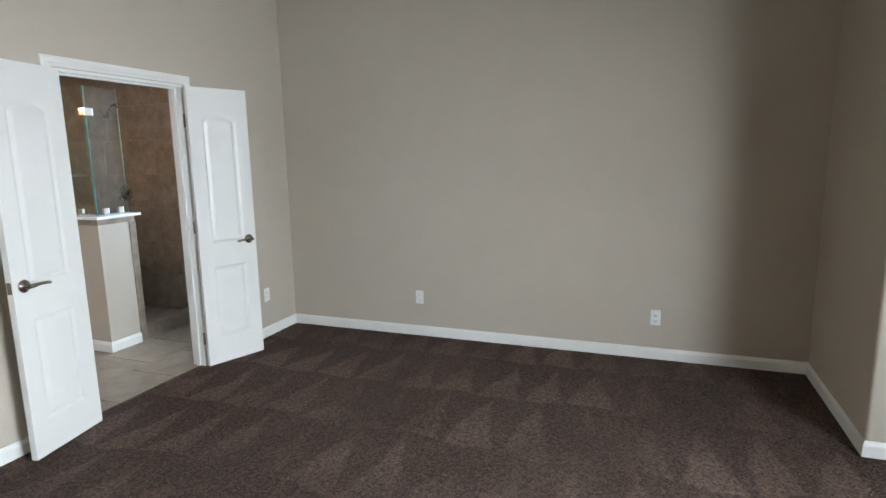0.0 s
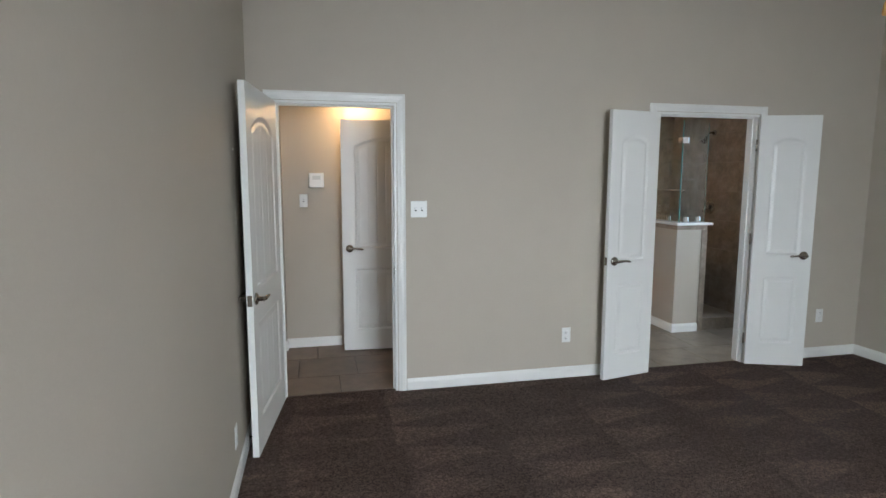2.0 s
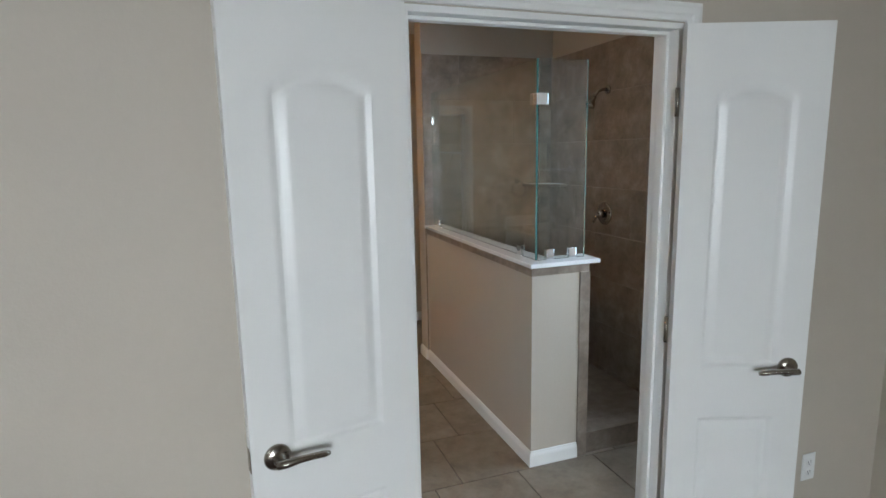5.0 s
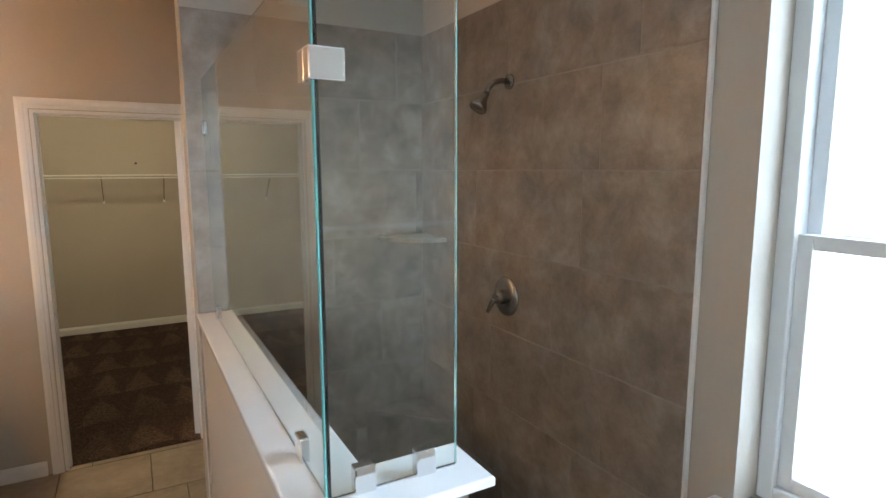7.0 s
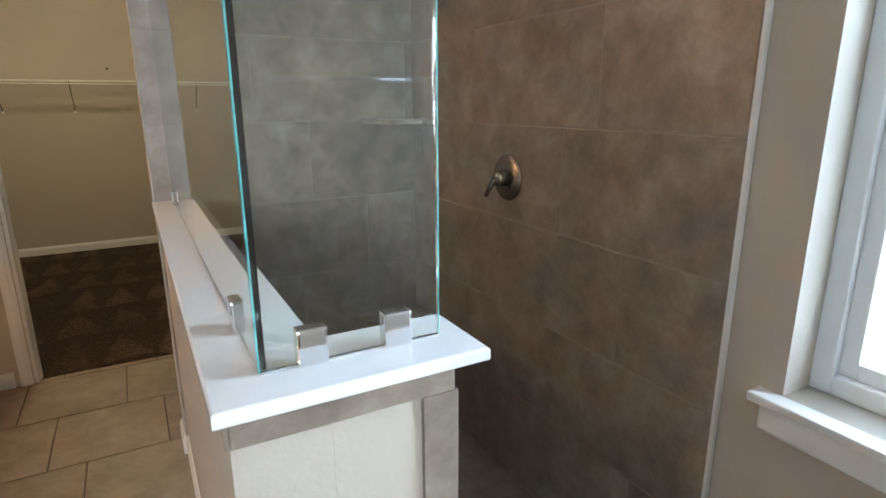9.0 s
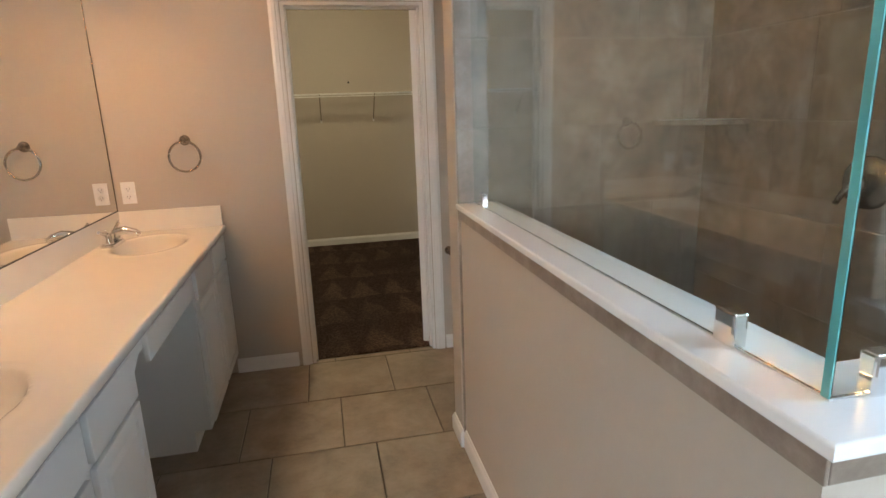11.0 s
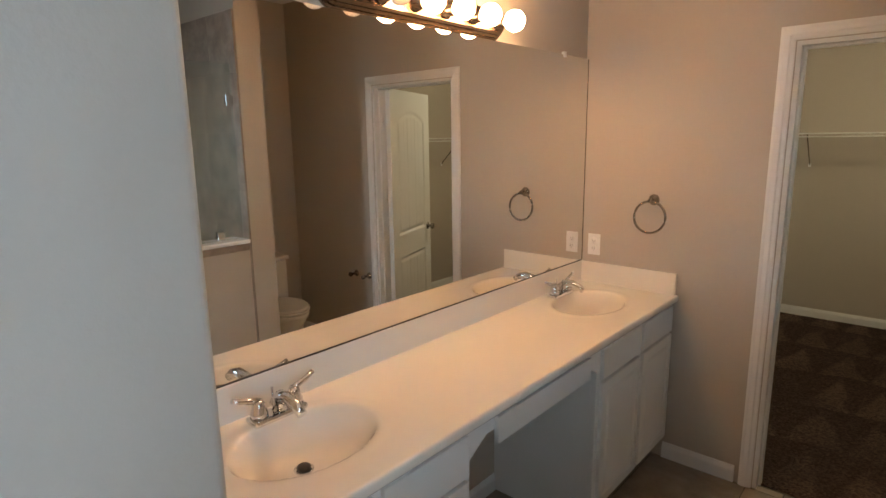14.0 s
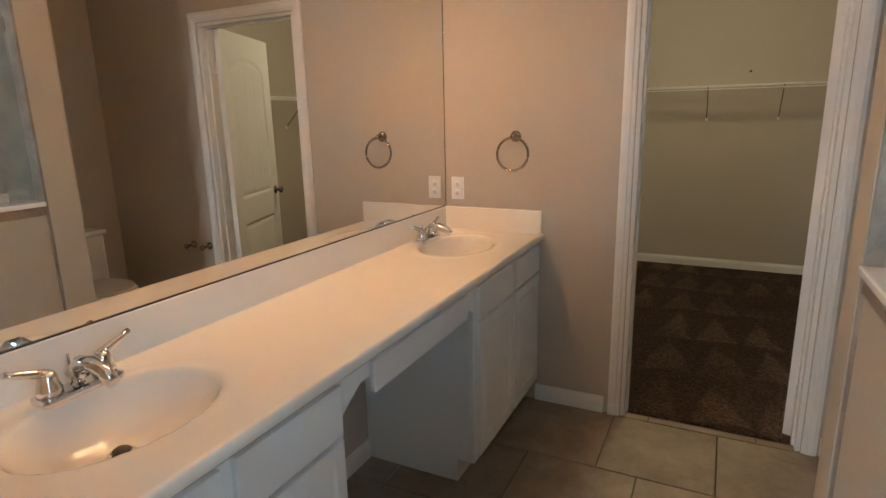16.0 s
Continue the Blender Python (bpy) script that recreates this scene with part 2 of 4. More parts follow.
def tube(points, radius, seg=10, closed=False, bm=None):
    """A round rod along points; radius may be a list, one for each point."""
    bm = bm or bmesh.new()
    pts = [Vector(p) for p in points]
    n = len(pts)
    rad = radius if isinstance(radius, (list, tuple)) else [radius] * n
    rings = []
    for k, p in enumerate(pts):
        if closed:
            d = pts[(k + 1) % n] - pts[k - 1]
        else:
            d = pts[min(k + 1, n - 1)] - pts[max(k - 1, 0)]
        d.normalize()
        up = Vector((0, 0, 1)) if abs(d.z) < 0.95 else Vector((1, 0, 0))
        a = d.cross(up).normalized()
        b = a.cross(d)
        rings.append([bm.verts.new(p + rad[k] * (a * math.cos(t) + b * math.sin(t))) for t in [2 * math.pi * s / seg for s in range(seg)]])
    pairs = list(zip(rings, rings[1:])) + ([(rings[-1], rings[0])] if closed else [])
    for r0, r1 in pairs:
        for s in range(seg):
            f = bm.faces.new((r0[s], r0[(s + 1) % seg], r1[(s + 1) % seg], r1[s]))
            f.smooth = True
    if not closed:
        bm.faces.new(rings[0])
        bm.faces.new(rings[-1][::-1])
    bmesh.ops.recalc_face_normals(bm, faces=bm.faces)
    return bm


def prism(outline, z0, z1):
    """An upright body over a flat outline of (x, y)."""
    bm = bmesh.new()
    lo = [bm.verts.new((x, y, z0)) for x, y in outline]
    hi = [bm.verts.new((x, y, z1)) for x, y in outline]
    n = len(outline)
    bm.faces.new(lo[::-1])
    bm.faces.new(hi)
    for k in range(n):
        bm.faces.new((lo[k], lo[(k + 1) % n], hi[(k + 1) % n], hi[k]))
    bmesh.ops.recalc_face_normals(bm, faces=bm.faces)
    return bm


def mesh_of(name, bm, mat, smooth=False):
    me = bpy.data.meshes.new(name)
    if smooth:
        for f in bm.faces:
            f.smooth = True
    bm.to_mesh(me)
    bm.free()
    me.materials.append(mat)
    return me


def part(name, bm, mat, parent, label="", smooth=False):
    ob = new(name, mesh_of(name, bm, mat, smooth))
    ob.parent = parent
    if label:
        ob["label"] = label
    return ob


def thing(name, label, category, at=(0, 0, 0), rz=0, group="", kind=""):
    ob = new(name)
    ob.matrix_basis = pose(*at, 0, 0, rz)
    return tagged(ob, label, category, group, kind)


def structure(name, bm, mat, label, category, smooth=False):
    return tagged(new(name, mesh_of(name, bm, mat, smooth)), label, category, kind="structure")


def wall(name, axis, at, thick, a0, a1, z1, holes, mat, label):
    """A wall along x or y, with holes (a0, a1, z0, z1) through it. at: its low face; thick: towards +."""
    bm = bmesh.new()

    def slab(u0, u1, z0, z2):
        if u1 - u0 < 1e-4 or z2 - z0 < 1e-4:
            return
        if axis == "x":
            add_box(bm, u0, u1, at, at + thick, z0, z2)
        else:
            add_box(bm, at, at + thick, u0, u1, z0, z2)

    u = a0
    for h0, h1, hz0, hz1 in sorted(holes):
        slab(u, h0, 0, z1)
        slab(h0, h1, 0, hz0)
        slab(h0, h1, hz1, z1)
        u = h1
    slab(u, a1, 0, z1)
    return structure(name, bm, mat, label, "wall")


def profile_run(points, profile, up_profile=False):
    """Sweeps a profile of (out, up) along a floor line of (x, y); out is to the left of the way."""
    bm = bmesh.new()
    pts = [Vector((x, y)) for x, y in points]
    rows = []
    for k, p in enumerate(pts):
        d0 = (pts[k] - pts[k - 1]).normalized() if k else None
        d1 = (pts[k + 1] - pts[k]).normalized() if k + 1 < len(pts) else None
        n0 = Vector((-d0.y, d0.x)) if d0 else None
        n1 = Vector((-d1.y, d1.x)) if d1 else None
        if n0 and n1:
            m = (n0 + n1).normalized()
            m = m / max(m.dot(n0), 0.3)
        else:
            m = n0 or n1
        rows.append([bm.verts.new((p.x + m.x * o, p.y + m.y * o, u)) for o, u in profile])
    for a, b in zip(rows, rows[1:]):
        for k in range(len(profile)):
            j = (k + 1) % len(profile)
            bm.faces.new((a[k], a[j], b[j], b[k]))
    bm.faces.new(rows[0])
    bm.faces.new(rows[-1][::-1])
    bmesh.ops.recalc_face_normals(bm, faces=bm.faces)
    return bm


BASE = ((0, 0), (0.013, 0), (0.013, 0.058), (0.011, 0.066), (0.006, 0.076), (0.004, 0.083), (0, 0.085))


def baseboard(points):
    return structure("baseboard", profile_run(points, BASE), TRIM, "white painted wooden baseboard along the wall", "baseboard")


CASE = ((0.004, 0.0), (0.004, 0.009), (0.010, 0.011), (0.020, 0.012), (0.026, 0.016), (0.044, 0.017), (0.052, 0.014), (0.060, 0.012), (0.060, 0.0))


def casing(name, w, h, out=1):
    """Mitred door casing round an opening w wide and h high, standing on the plane y = 0, towards -y for out = 1."""
    bm = bmesh.new()
    rows = []
    for u, v in CASE:
        y = -v * out
        rows.append([bm.verts.new(p) for p in ((-u, y, 0), (-u, y, h + u), (w + u, y, h + u), (w + u, y, 0))])
    for a, b in zip(rows, rows[1:] + rows[:1]):
        for k in range(3):
            bm.faces.new((a[k], a[k + 1], b[k + 1], b[k]))
    for k in (0, 3):
        bm.faces.new([r[k] for r in rows])
    bmesh.ops.recalc_face_normals(bm, faces=bm.faces)
    return bm


def doorway(name, at, rz, w, h, depth, label):
    """Jamb, stops and the casings on both sides of an opening through a wall; local x along the wall, y through it."""
    top = thing(name, label, "door frame", at, rz, kind="structure")
    t = 0.018
    part("jamb", boxes((0, t, 0.001, depth - 0.001, 0, h), (w - t, w, 0.001, depth - 0.001, 0, h), (t, w - t, 0.001, depth - 0.001, h - t, h)), TRIM, top)
    s0, s1 = 0.042, 0.075
    part("door_stop", boxes((t, t + 0.011, s0, s1, 0, h - t), (w - t - 0.011, w - t, s0, s1, 0, h - t), (t + 0.011, w - t - 0.011, s0, s1, h - t - 0.011, h - t), bevel=0.002), TRIM, top)
    part("casing", casing("casing", w, h, 1), TRIM, top)
    c = part("casing", casing("casing", w, h, -1), TRIM, top)
    c.location = (0, depth, 0)
    return top

# ---- structure ----
CZ = 3.06          # bedroom ceiling
BZ = 2.75          # bathroom, hall and closet ceilings
LX, RX = -2.93, 2.112
HALL = (-2.765, -1.955)
BATH = (0.045, 0.970)
CLOSET = (0.282, 1.040)
DH = 2.045
CY = 3.755         # face of the closet wall
SY = 2.665         # tiled back wall of the shower
WX = 2.07          # outer bathroom wall
MX = -0.663        # wall behind the vanity
NX = -0.12         # short wall beside the vanity

structure("floor_1", boxes((LX - 0.15, RX + 0.15, -5.6, 0.05, -0.1, 0.0)), CARPET_M, "dark brown cut-pile carpet with vacuum marks", "carpet")
structure("floor_2", boxes((-1.2, 2.25, CY + 0.06, 7.2, -0.1, 0.004)), CARPET_C, "dark brown carpet with vacuum marks in the closet", "carpet")
bath_floor = structure("floor_3", boxes((-0.8, 2.25, 0.05, CY + 0.06, -0.1, -0.006)), GROUT_DARK, "tan stone-look ceramic tile floor with dark grout", "floor")
hall_floor = structure("floor_4", boxes((-4.4, -0.9, 0.05, 2.6, -0.1, -0.006)), GROUT_DARK, "brown stone-look tile floor of the hall", "floor")
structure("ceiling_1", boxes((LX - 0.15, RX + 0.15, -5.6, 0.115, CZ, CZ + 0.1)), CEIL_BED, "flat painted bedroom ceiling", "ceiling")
structure("ceiling_2", boxes((-4.4, 2.3, 0.117, 7.2, BZ, BZ + 0.1)), CEIL, "flat white ceiling of bathroom, hall and closet", "ceiling")

wall("wall_north", "x", 0.0, 0.115, LX - 0.15, RX, CZ, [(HALL[0], HALL[1], 0, DH), (BATH[0], BATH[1], 0, DH)], PAINT, "greige painted bedroom wall with two doorways")
wall("wall_east", "y", RX, 0.15, -5.6, 0.115, CZ, [], PAINT, "plain greige painted bedroom wall")
wall("wall_west", "y", LX - 0.15, 0.15, -5.6, 0.0, CZ, [], PAINT, "greige painted bedroom wall behind the door")
wall("wall_south", "x", -5.45, 0.15, LX, RX, CZ, [(-2.20, -0.60, 0.75, 2.35)], PAINT, "greige bedroom wall with a wide window")
# closet block that stands out into the bedroom's corner, with a rounded corner
r = 0.02
structure("wall_closet_block", prism([(RX, -5.3), (0.99, -5.3), (0.99, -4.15 - r)] + [(0.99 + r - r * math.cos(a), -4.15 - r + r * math.sin(a)) for a in (0.5, 1.0)] + [(0.99 + r, -4.15), (RX, -4.15)], 0, CZ),
          PAINT, "greige painted wall with a rounded outside corner", "wall")

wall("wall_bath_east", "y", WX, 0.16, 0.115, 7.2, BZ, [(0.175, 0.875, 0.845, 2.35)], PAINT, "greige bathroom wall with a tall window")
wall("wall_closet", "x", CY, 0.115, MX, WX, BZ, [(CLOSET[0], CLOSET[1], 0, DH)], PAINT, "greige bathroom wall with the closet doorway")
structure("wall_vanity", boxes((MX - 0.12, MX, 1.2, CY + 0.115, 0, BZ)), PAINT, "greige bathroom wall behind the vanity mirror", "wall")
# short wall with a linen closet door beside the vanity, bullnosed at its end
r = 0.018
wall("wall_linen", "y", NX - 0.1, 0.1, 0.115, 1.27, BZ, [(0.27, 1.0, 0, DH)], PAINT, "greige bathroom wall with a linen closet door")
structure("wall_stub", prism([(NX, 1.27), (NX, 1.388 - r)] + [(NX - r + r * math.cos(a), 1.388 - r + r * math.sin(a)) for a in (0.4, 0.8, 1.2)] + [(NX - r, 1.388), (MX, 1.388), (MX, 1.27)], 0, BZ),
          PAINT, "greige painted wall end with a rounded corner beside the vanity", "wall")
# shower back wall, tiled on one side, its free end painted
structure("wall_shower", boxes((0.946, WX, SY + 0.012, SY + 0.160, 0, BZ)), PAINT, "painted partition wall between shower and toilet", "wall")
# closet
structure("wall_closet_back", boxes((-1.1, WX, 6.93, 7.17, 0, BZ)), PAINT, "plain greige back wall of the walk-in closet", "wall")
structure("wall_closet_west", boxes((-1.15, -1.0, CY + 0.115, 6.93, 0, BZ)), PAINT, "plain greige side wall of the closet", "wall")
structure("wall_closet_fill", boxes((-1.0, MX - 0.12, CY, CY + 0.115, 0, BZ)), PAINT, "plain greige wall inside the closet", "wall")
# hall
structure("wall_hall_back", boxes((-2.79, -0.9, 1.25, 1.37, 0, BZ)), PAINT, "greige hall wall with a thermostat", "wall")
structure("wall_hall_pier", boxes((-2.97, -2.792, 1.165, 1.37, 0, BZ), bevel=0.012), PAINT, "greige wall pier in the hall", "wall")
structure("wall_hall_far", boxes((-4.4, -2.972, 1.23, 1.37, 0, BZ)), PAINT, "greige hall wall beyond the pier", "wall")
wall("wall_hall_west", "y", -4.5, 0.12, 0.115, 1.37, BZ, [(0.26, 1.06, 0, DH)], PAINT, "greige end wall of the hall with an opening")
structure("wall_hall_east", boxes((-1.0, -0.88, 0.115, 1.25, 0, BZ)), PAINT, "greige end wall of the hall", "wall")
structure("wall_hall_front", boxes((-4.4, LX - 0.15, 0.0, 0.115, 0, BZ)), PAINT, "greige hall wall", "wall")

baseboard([(RX, -4.15), (RX, 0), (1.01, 0)])
baseboard([(-0.02, 0), (-1.89, 0)])
baseboard([(-2.83, 0), (LX, 0), (LX, -5.3), (0.99, -5.3), (0.99, -4.152), (RX, -4.15)])
baseboard([(MX + 0.0, 2.95), (MX, 2.135)])
baseboard([(0.2, CY), (NX - 0.03, CY)])
baseboard([(WX, SY + 0.160), (WX, CY), (1.11, CY)])
baseboard([(WX, SY + 0.160), (0.946, SY + 0.160), (0.946, SY + 0.012), (0.958, SY + 0.011), (0.958, 0.955), (1.235, 0.955)][::-1])
baseboard([(NX, 1.065), (NX, 1.37)][::-1])
baseboard([(WX, 6.93), (-1.0, 6.93)])
baseboard([(WX, CY + 0.115), (WX, 6.93)])
baseboard([(-1.0, 6.93), (-1.0, CY + 0.115)])
baseboard([(-2.3, 1.25), (-2.79, 1.25), (-2.79, 1.165), (-2.97, 1.165), (-2.97, 1.23), (-4.3, 1.23)])
baseboard([(WX, 0.117), (WX, 0.955)])
baseboard([(1.01, 0.115), (WX, 0.115)])

doorway("door_frame_1", (HALL[0], 0, 0), 0, HALL[1] - HALL[0], DH, 0.115, "white painted doorway frame to the hall")
bath_frame = doorway("door_frame_2", (BATH[0], 0, 0), 0, BATH[1] - BATH[0], DH, 0.115, "white painted doorway frame to the bathroom")
doorway("door_frame_3", (CLOSET[0], CY, 0), 0, CLOSET[1] - CLOSET[0], DH, 0.115, "white painted doorway frame to the walk-in closet")
doorway("door_frame_4", (NX, 0.27, 0), 90, 0.73, DH, 0.1, "white painted frame of the linen closet door")


# ---- doors ----
def leaf_bm(w, h, planks):
    """A moulded door leaf, hinge edge on x = 0, y from -0.0175 to 0.0175: two sunk and raised panels, the upper arched, on both faces."""
    side = 0.115 if w > 0.6 else 0.10
    x0, x1, c, half = side, w - side, w / 2, w / 2 - side
    rise = 0.075 if w > 0.6 else 0.05
    grooves = [x0 + 0.045 + k * (x1 - x0 - 0.09) / 6 for k in range(1, 6)] if planks else []

    def depth(x, z):
        best = 0.0
        for z0, z1, arch in ((0.20, 0.745, 0.0), (0.93, 1.80, rise)):
            top = z1 + arch * (1 - ((x - c) / half) ** 2)
            d = min(x - x0, x1 - x, z - z0, top - z)
            if d <= 0:
                continue
            if d < 0.010:
                v = -0.010 * d / 0.010
            elif d < 0.016:
                v = -0.010
            elif d < 0.040:
                v = -0.010 + 0.0075 * (d - 0.016) / 0.024
            else:
                v = -0.0025
                for g in grooves:
                    if abs(x - g) < 0.005:
                        v = -0.0025 - 0.0035 * (1 - abs(x - g) / 0.005)
            best = min(best, v)
        return best

    xs = set(np.arange(0, w, 0.011).round(4)) | {w}
    for e in (0.0, 0.010, 0.016, 0.028, 0.040):
        xs |= {round(x0 + e, 4), round(x1 - e, 4)}
    for g in grooves:
        xs |= {round(g - 0.0052, 4), round(g, 4), round(g + 0.0052, 4)}
    xs = sorted(xs)
    zs = set(np.arange(0.012, h, 0.013).round(4)) | {h}
    for e in (0.0, 0.010, 0.016, 0.040):
        zs |= {round(0.20 + e, 4), round(0.745 - e, 4), round(0.93 + e, 4)}
    zs = sorted(zs)
    verts, faces = [], []
    for sgn in (-1, 1):
        base = len(verts)
        for z in zs:
            for x in xs:
                verts.append((x, sgn * (0.0175 + depth(x, z)), z))
        nx = len(xs)
        for j in range(len(zs) - 1):
            for i in range(nx - 1):
                a = base + j * nx + i
                q = (a, a + 1, a + nx + 1, a + nx)
                faces.append(q if sgn < 0 else q[::-1])
    me = bpy.data.meshes.new("leaf")
    me.from_pydata(verts, [], faces)
    bm = bmesh.new()
    bm.from_mesh(me)
    bpy.data.meshes.remove(me)
    for f in bm.faces:
        f.smooth = True
    add = [((0, -0.0175), (0, 0.0175)), ((w, -0.0175), (w, 0.0175))]
    for p, q in add:
        vs = [bm.verts.new((p[0], p[1], zs[0])), bm.verts.new((q[0], q[1], zs[0])), bm.verts.new((q[0], q[1], h)), bm.verts.new((p[0], p[1], h))]
        bm.faces.new(vs)
    for z in (zs[0], h):
        bm.faces.new([bm.verts.new(p) for p in ((0, -0.0175, z), (w, -0.0175, z), (w, 0.0175, z), (0, 0.0175, z))])
    return bm


LEAF_WIDE = mesh_of("leaf", leaf_bm(0.755, 2.03, True), DOOR)
LEAF_HALL = mesh_of("leaf", leaf_bm(0.81, 2.03, True), DOOR)
LEAF_NARROW = mesh_of("leaf", leaf_bm(0.452, 2.03, False), DOOR)


def lever(parent, x, z, side, toward):
    """Rose and curved lever on one face of a leaf; side -1: towards -y; toward: the lever's way along x."""
    y = 0.0175 * side
    rose = part("handle", lathe([(0.0, 0.0), (0.033, 0.0), (0.034, 0.004 * side), (0.031, 0.009 * side), (0.020, 0.013 * side), (0.013, 0.016 * side), (0.012, 0.044 * side), (0.0, 0.046 * side)], "y", (x, y, z), 28), NICKEL, parent, "brushed nickel door handle rose")
    pts = [(x + toward * u, y + side * v, z + s) for u, v, s in ((-0.012, 0.044, 0.0), (0.01, 0.050, 0.002), (0.04, 0.054, 0.005), (0.075, 0.053, 0.003), (0.105, 0.049, -0.002), (0.118, 0.046, -0.004))]
    part("lever", tube(pts, [0.011, 0.0115, 0.009, 0.0085, 0.0085, 0.006], 12), NICKEL, rose)


def knob(parent, x, z, side):
    """Round knob on its rose, on one face of a leaf."""
    rose = part("handle", lathe([(0.0, 0.0), (0.031, 0.0), (0.031, 0.004 * side), (0.020, 0.009 * side), (0.011, 0.012 * side), (0.011, 0.028 * side), (0.0, 0.029 * side)], "y", (x, 0.0175 * side, z), 24), NICKEL, parent, "brushed nickel knob rose")
    part("knob", lathe([(0.0, 0.027 * side), (0.014, 0.028 * side), (0.025, 0.037 * side), (0.027, 0.047 * side), (0.022, 0.056 * side), (0.010, 0.060 * side), (0.0, 0.061 * side)], "y", (x, 0.0175 * side, z), 24), NICKEL, rose)


def door(name, mesh, w, at, rz, label, hinge_side, latch=True, hz=0.925, knobs=False, hinge_mat=None):
    top = thing(name, label, "door", at, rz)
    ob = new("leaf", mesh)
    ob.parent = top
    for side in (-1, 1):
        if knobs:
            knob(top, w - 0.062, hz, side)
        else:
            lever(top, w - 0.062, hz, side, -1)
    if latch:
        part("latch_plate", boxes((w, w + 0.002, -0.013, 0.013, hz - 0.03, hz + 0.03), bevel=0.001), NICKEL, top)
    for z in (0.22, 1.05, 1.80):
        part("hinge", tube([(-0.006, hinge_side * 0.022, z - 0.045), (-0.006, hinge_side * 0.022, z + 0.045)], 0.0065, 10), hinge_mat or NICKEL, top)
    return top


door("hall_door", LEAF_HALL, 0.81, (-2.766, -0.032, 0), -97, "white moulded two-panel door standing open into the bedroom", -1, hz=0.888)
door("bath_door", LEAF_NARROW, 0.452, (0.028, -0.058, 0), 191.5, "narrow white arched-panel door leaf folded open against the wall", -1)
door("bath_door", LEAF_NARROW, 0.452, (0.936, -0.045, 0), -20, "narrow white arched-panel door leaf standing open", 1)
door("closet_door", LEAF_WIDE, 0.755, (0.999, CY + 0.110, 0), 69, "white moulded two-panel closet door standing open into the closet", -1, knobs=True, hinge_mat=DOOR)
door("hall_room_door", LEAF_WIDE, 0.755, (-1.535, 0.99, 0), 176, "white moulded two-panel hall door standing ajar", 1)
door("linen_door", LEAF_WIDE, 0.69, (NX - 0.03, 0.29, 0), 90, "closed white moulded linen closet door", 1, latch=False).scale = (0.91, 1, 1)


# ---- windows ----
def window(name, at, rz, w, h, label):
    """A double-hung vinyl window in an opening; local x along the wall, y outwards, z up from the sill."""
    top = thing(name, label, "window", at, rz, kind="structure")
    f = 0.045
    part("window_frame", boxes((0, f, 0, 0.085, 0, h), (w - f, w, 0, 0.085, 0, h), (f, w - f, 0, 0.085, 0, f), (f, w - f, 0, 0.085, h - f, h), bevel=0.004), VINYL, top)
    mid = h * 0.466
    for z0, z1, y in ((f, mid + 0.02, 0.016), (mid - 0.014, h - f, 0.052)):
        s = 0.038
        sash = part("sash", boxes((f, f + s, y, y + 0.026, z0, z1), (w - f - s, w - f, y, y + 0.026, z0, z1), (f + s, w - f - s, y, y + 0.026, z0, z0 + s), (f + s, w - f - s, y, y + 0.026, z1 - s, z1), bevel=0.004), VINYL, top)
        pane = part("pane", boxes((f + s, w - f - s, y + 0.010, y + 0.015, z0 + s, z1 - s)), GLASS, sash)
        pane.visible_shadow = False
    return top


window("window_1", (2.165, 0.875, 0.845), -90, 0.70, 1.505, "white vinyl double-hung bathroom window in bright daylight")
window("window_2", (-0.60, -5.36, 0.75), 180, 1.6, 1.6, "wide white vinyl bedroom window")
sill = thing("window_sill", "white painted wooden window sill with a moulded apron", "window sill", kind="structure")
part("stool", boxes((2.025, 2.165, 0.14, 0.93, 0.823, 0.845), bevel=0.006), TRIM, sill)
part("apron", boxes((2.045, 2.069, 0.16, 0.91, 0.755, 0.822), bevel=0.008), TRIM, sill)

# ---- shower ----
half_wall = thing("wall_half", "painted half wall of the shower with a tiled inner face", "half wall", kind="structure")
part("core", boxes((0.958, 1.095, 0.955, SY + 0.01, 0, 1.078), (1.0952, 1.235, 0.955, 1.075, 0, 1.078)), PAINT, half_wall)
part("tile_band", boxes((0.951, 0.9575, 0.948, SY + 0.010, 1.035, 1.078), (0.958, 1.290, 0.948, 0.9549, 1.035, 1.078), bevel=0.002), SHOWER_TILE, half_wall, "narrow grey stone-look tile strip under the cap")
cap = thing("shower_wall_cap", "glossy white stone cap with eased edges on the half wall", "cap")
bm = prism([(0.938, 0.930), (1.343, 0.930), (1.343, 1.105), (1.118, 1.105), (1.118, SY - 0.002), (0.938, SY - 0.002)], 1.0782, 1.101)
bmesh.ops.bevel(bm, geom=[e for e in bm.edges if abs(e.verts[0].co.z - e.verts[1].co.z) < 1e-4], offset=0.005, segments=3, profile=0.5, affect="EDGES")
part("slab", bm, QUARTZ, cap)
curb = thing("shower_curb", "stone-look tiled shower curb", "curb", kind="structure")
part("core", boxes((1.30, WX, 0.965, 1.075, -0.006, 0.112)), SHOWER_TILE, curb)
part("top", boxes((1.298, WX - 0.012, 0.960, 1.080, 0.1122, 0.122), bevel=0.003), SHOWER_TILE, curb)

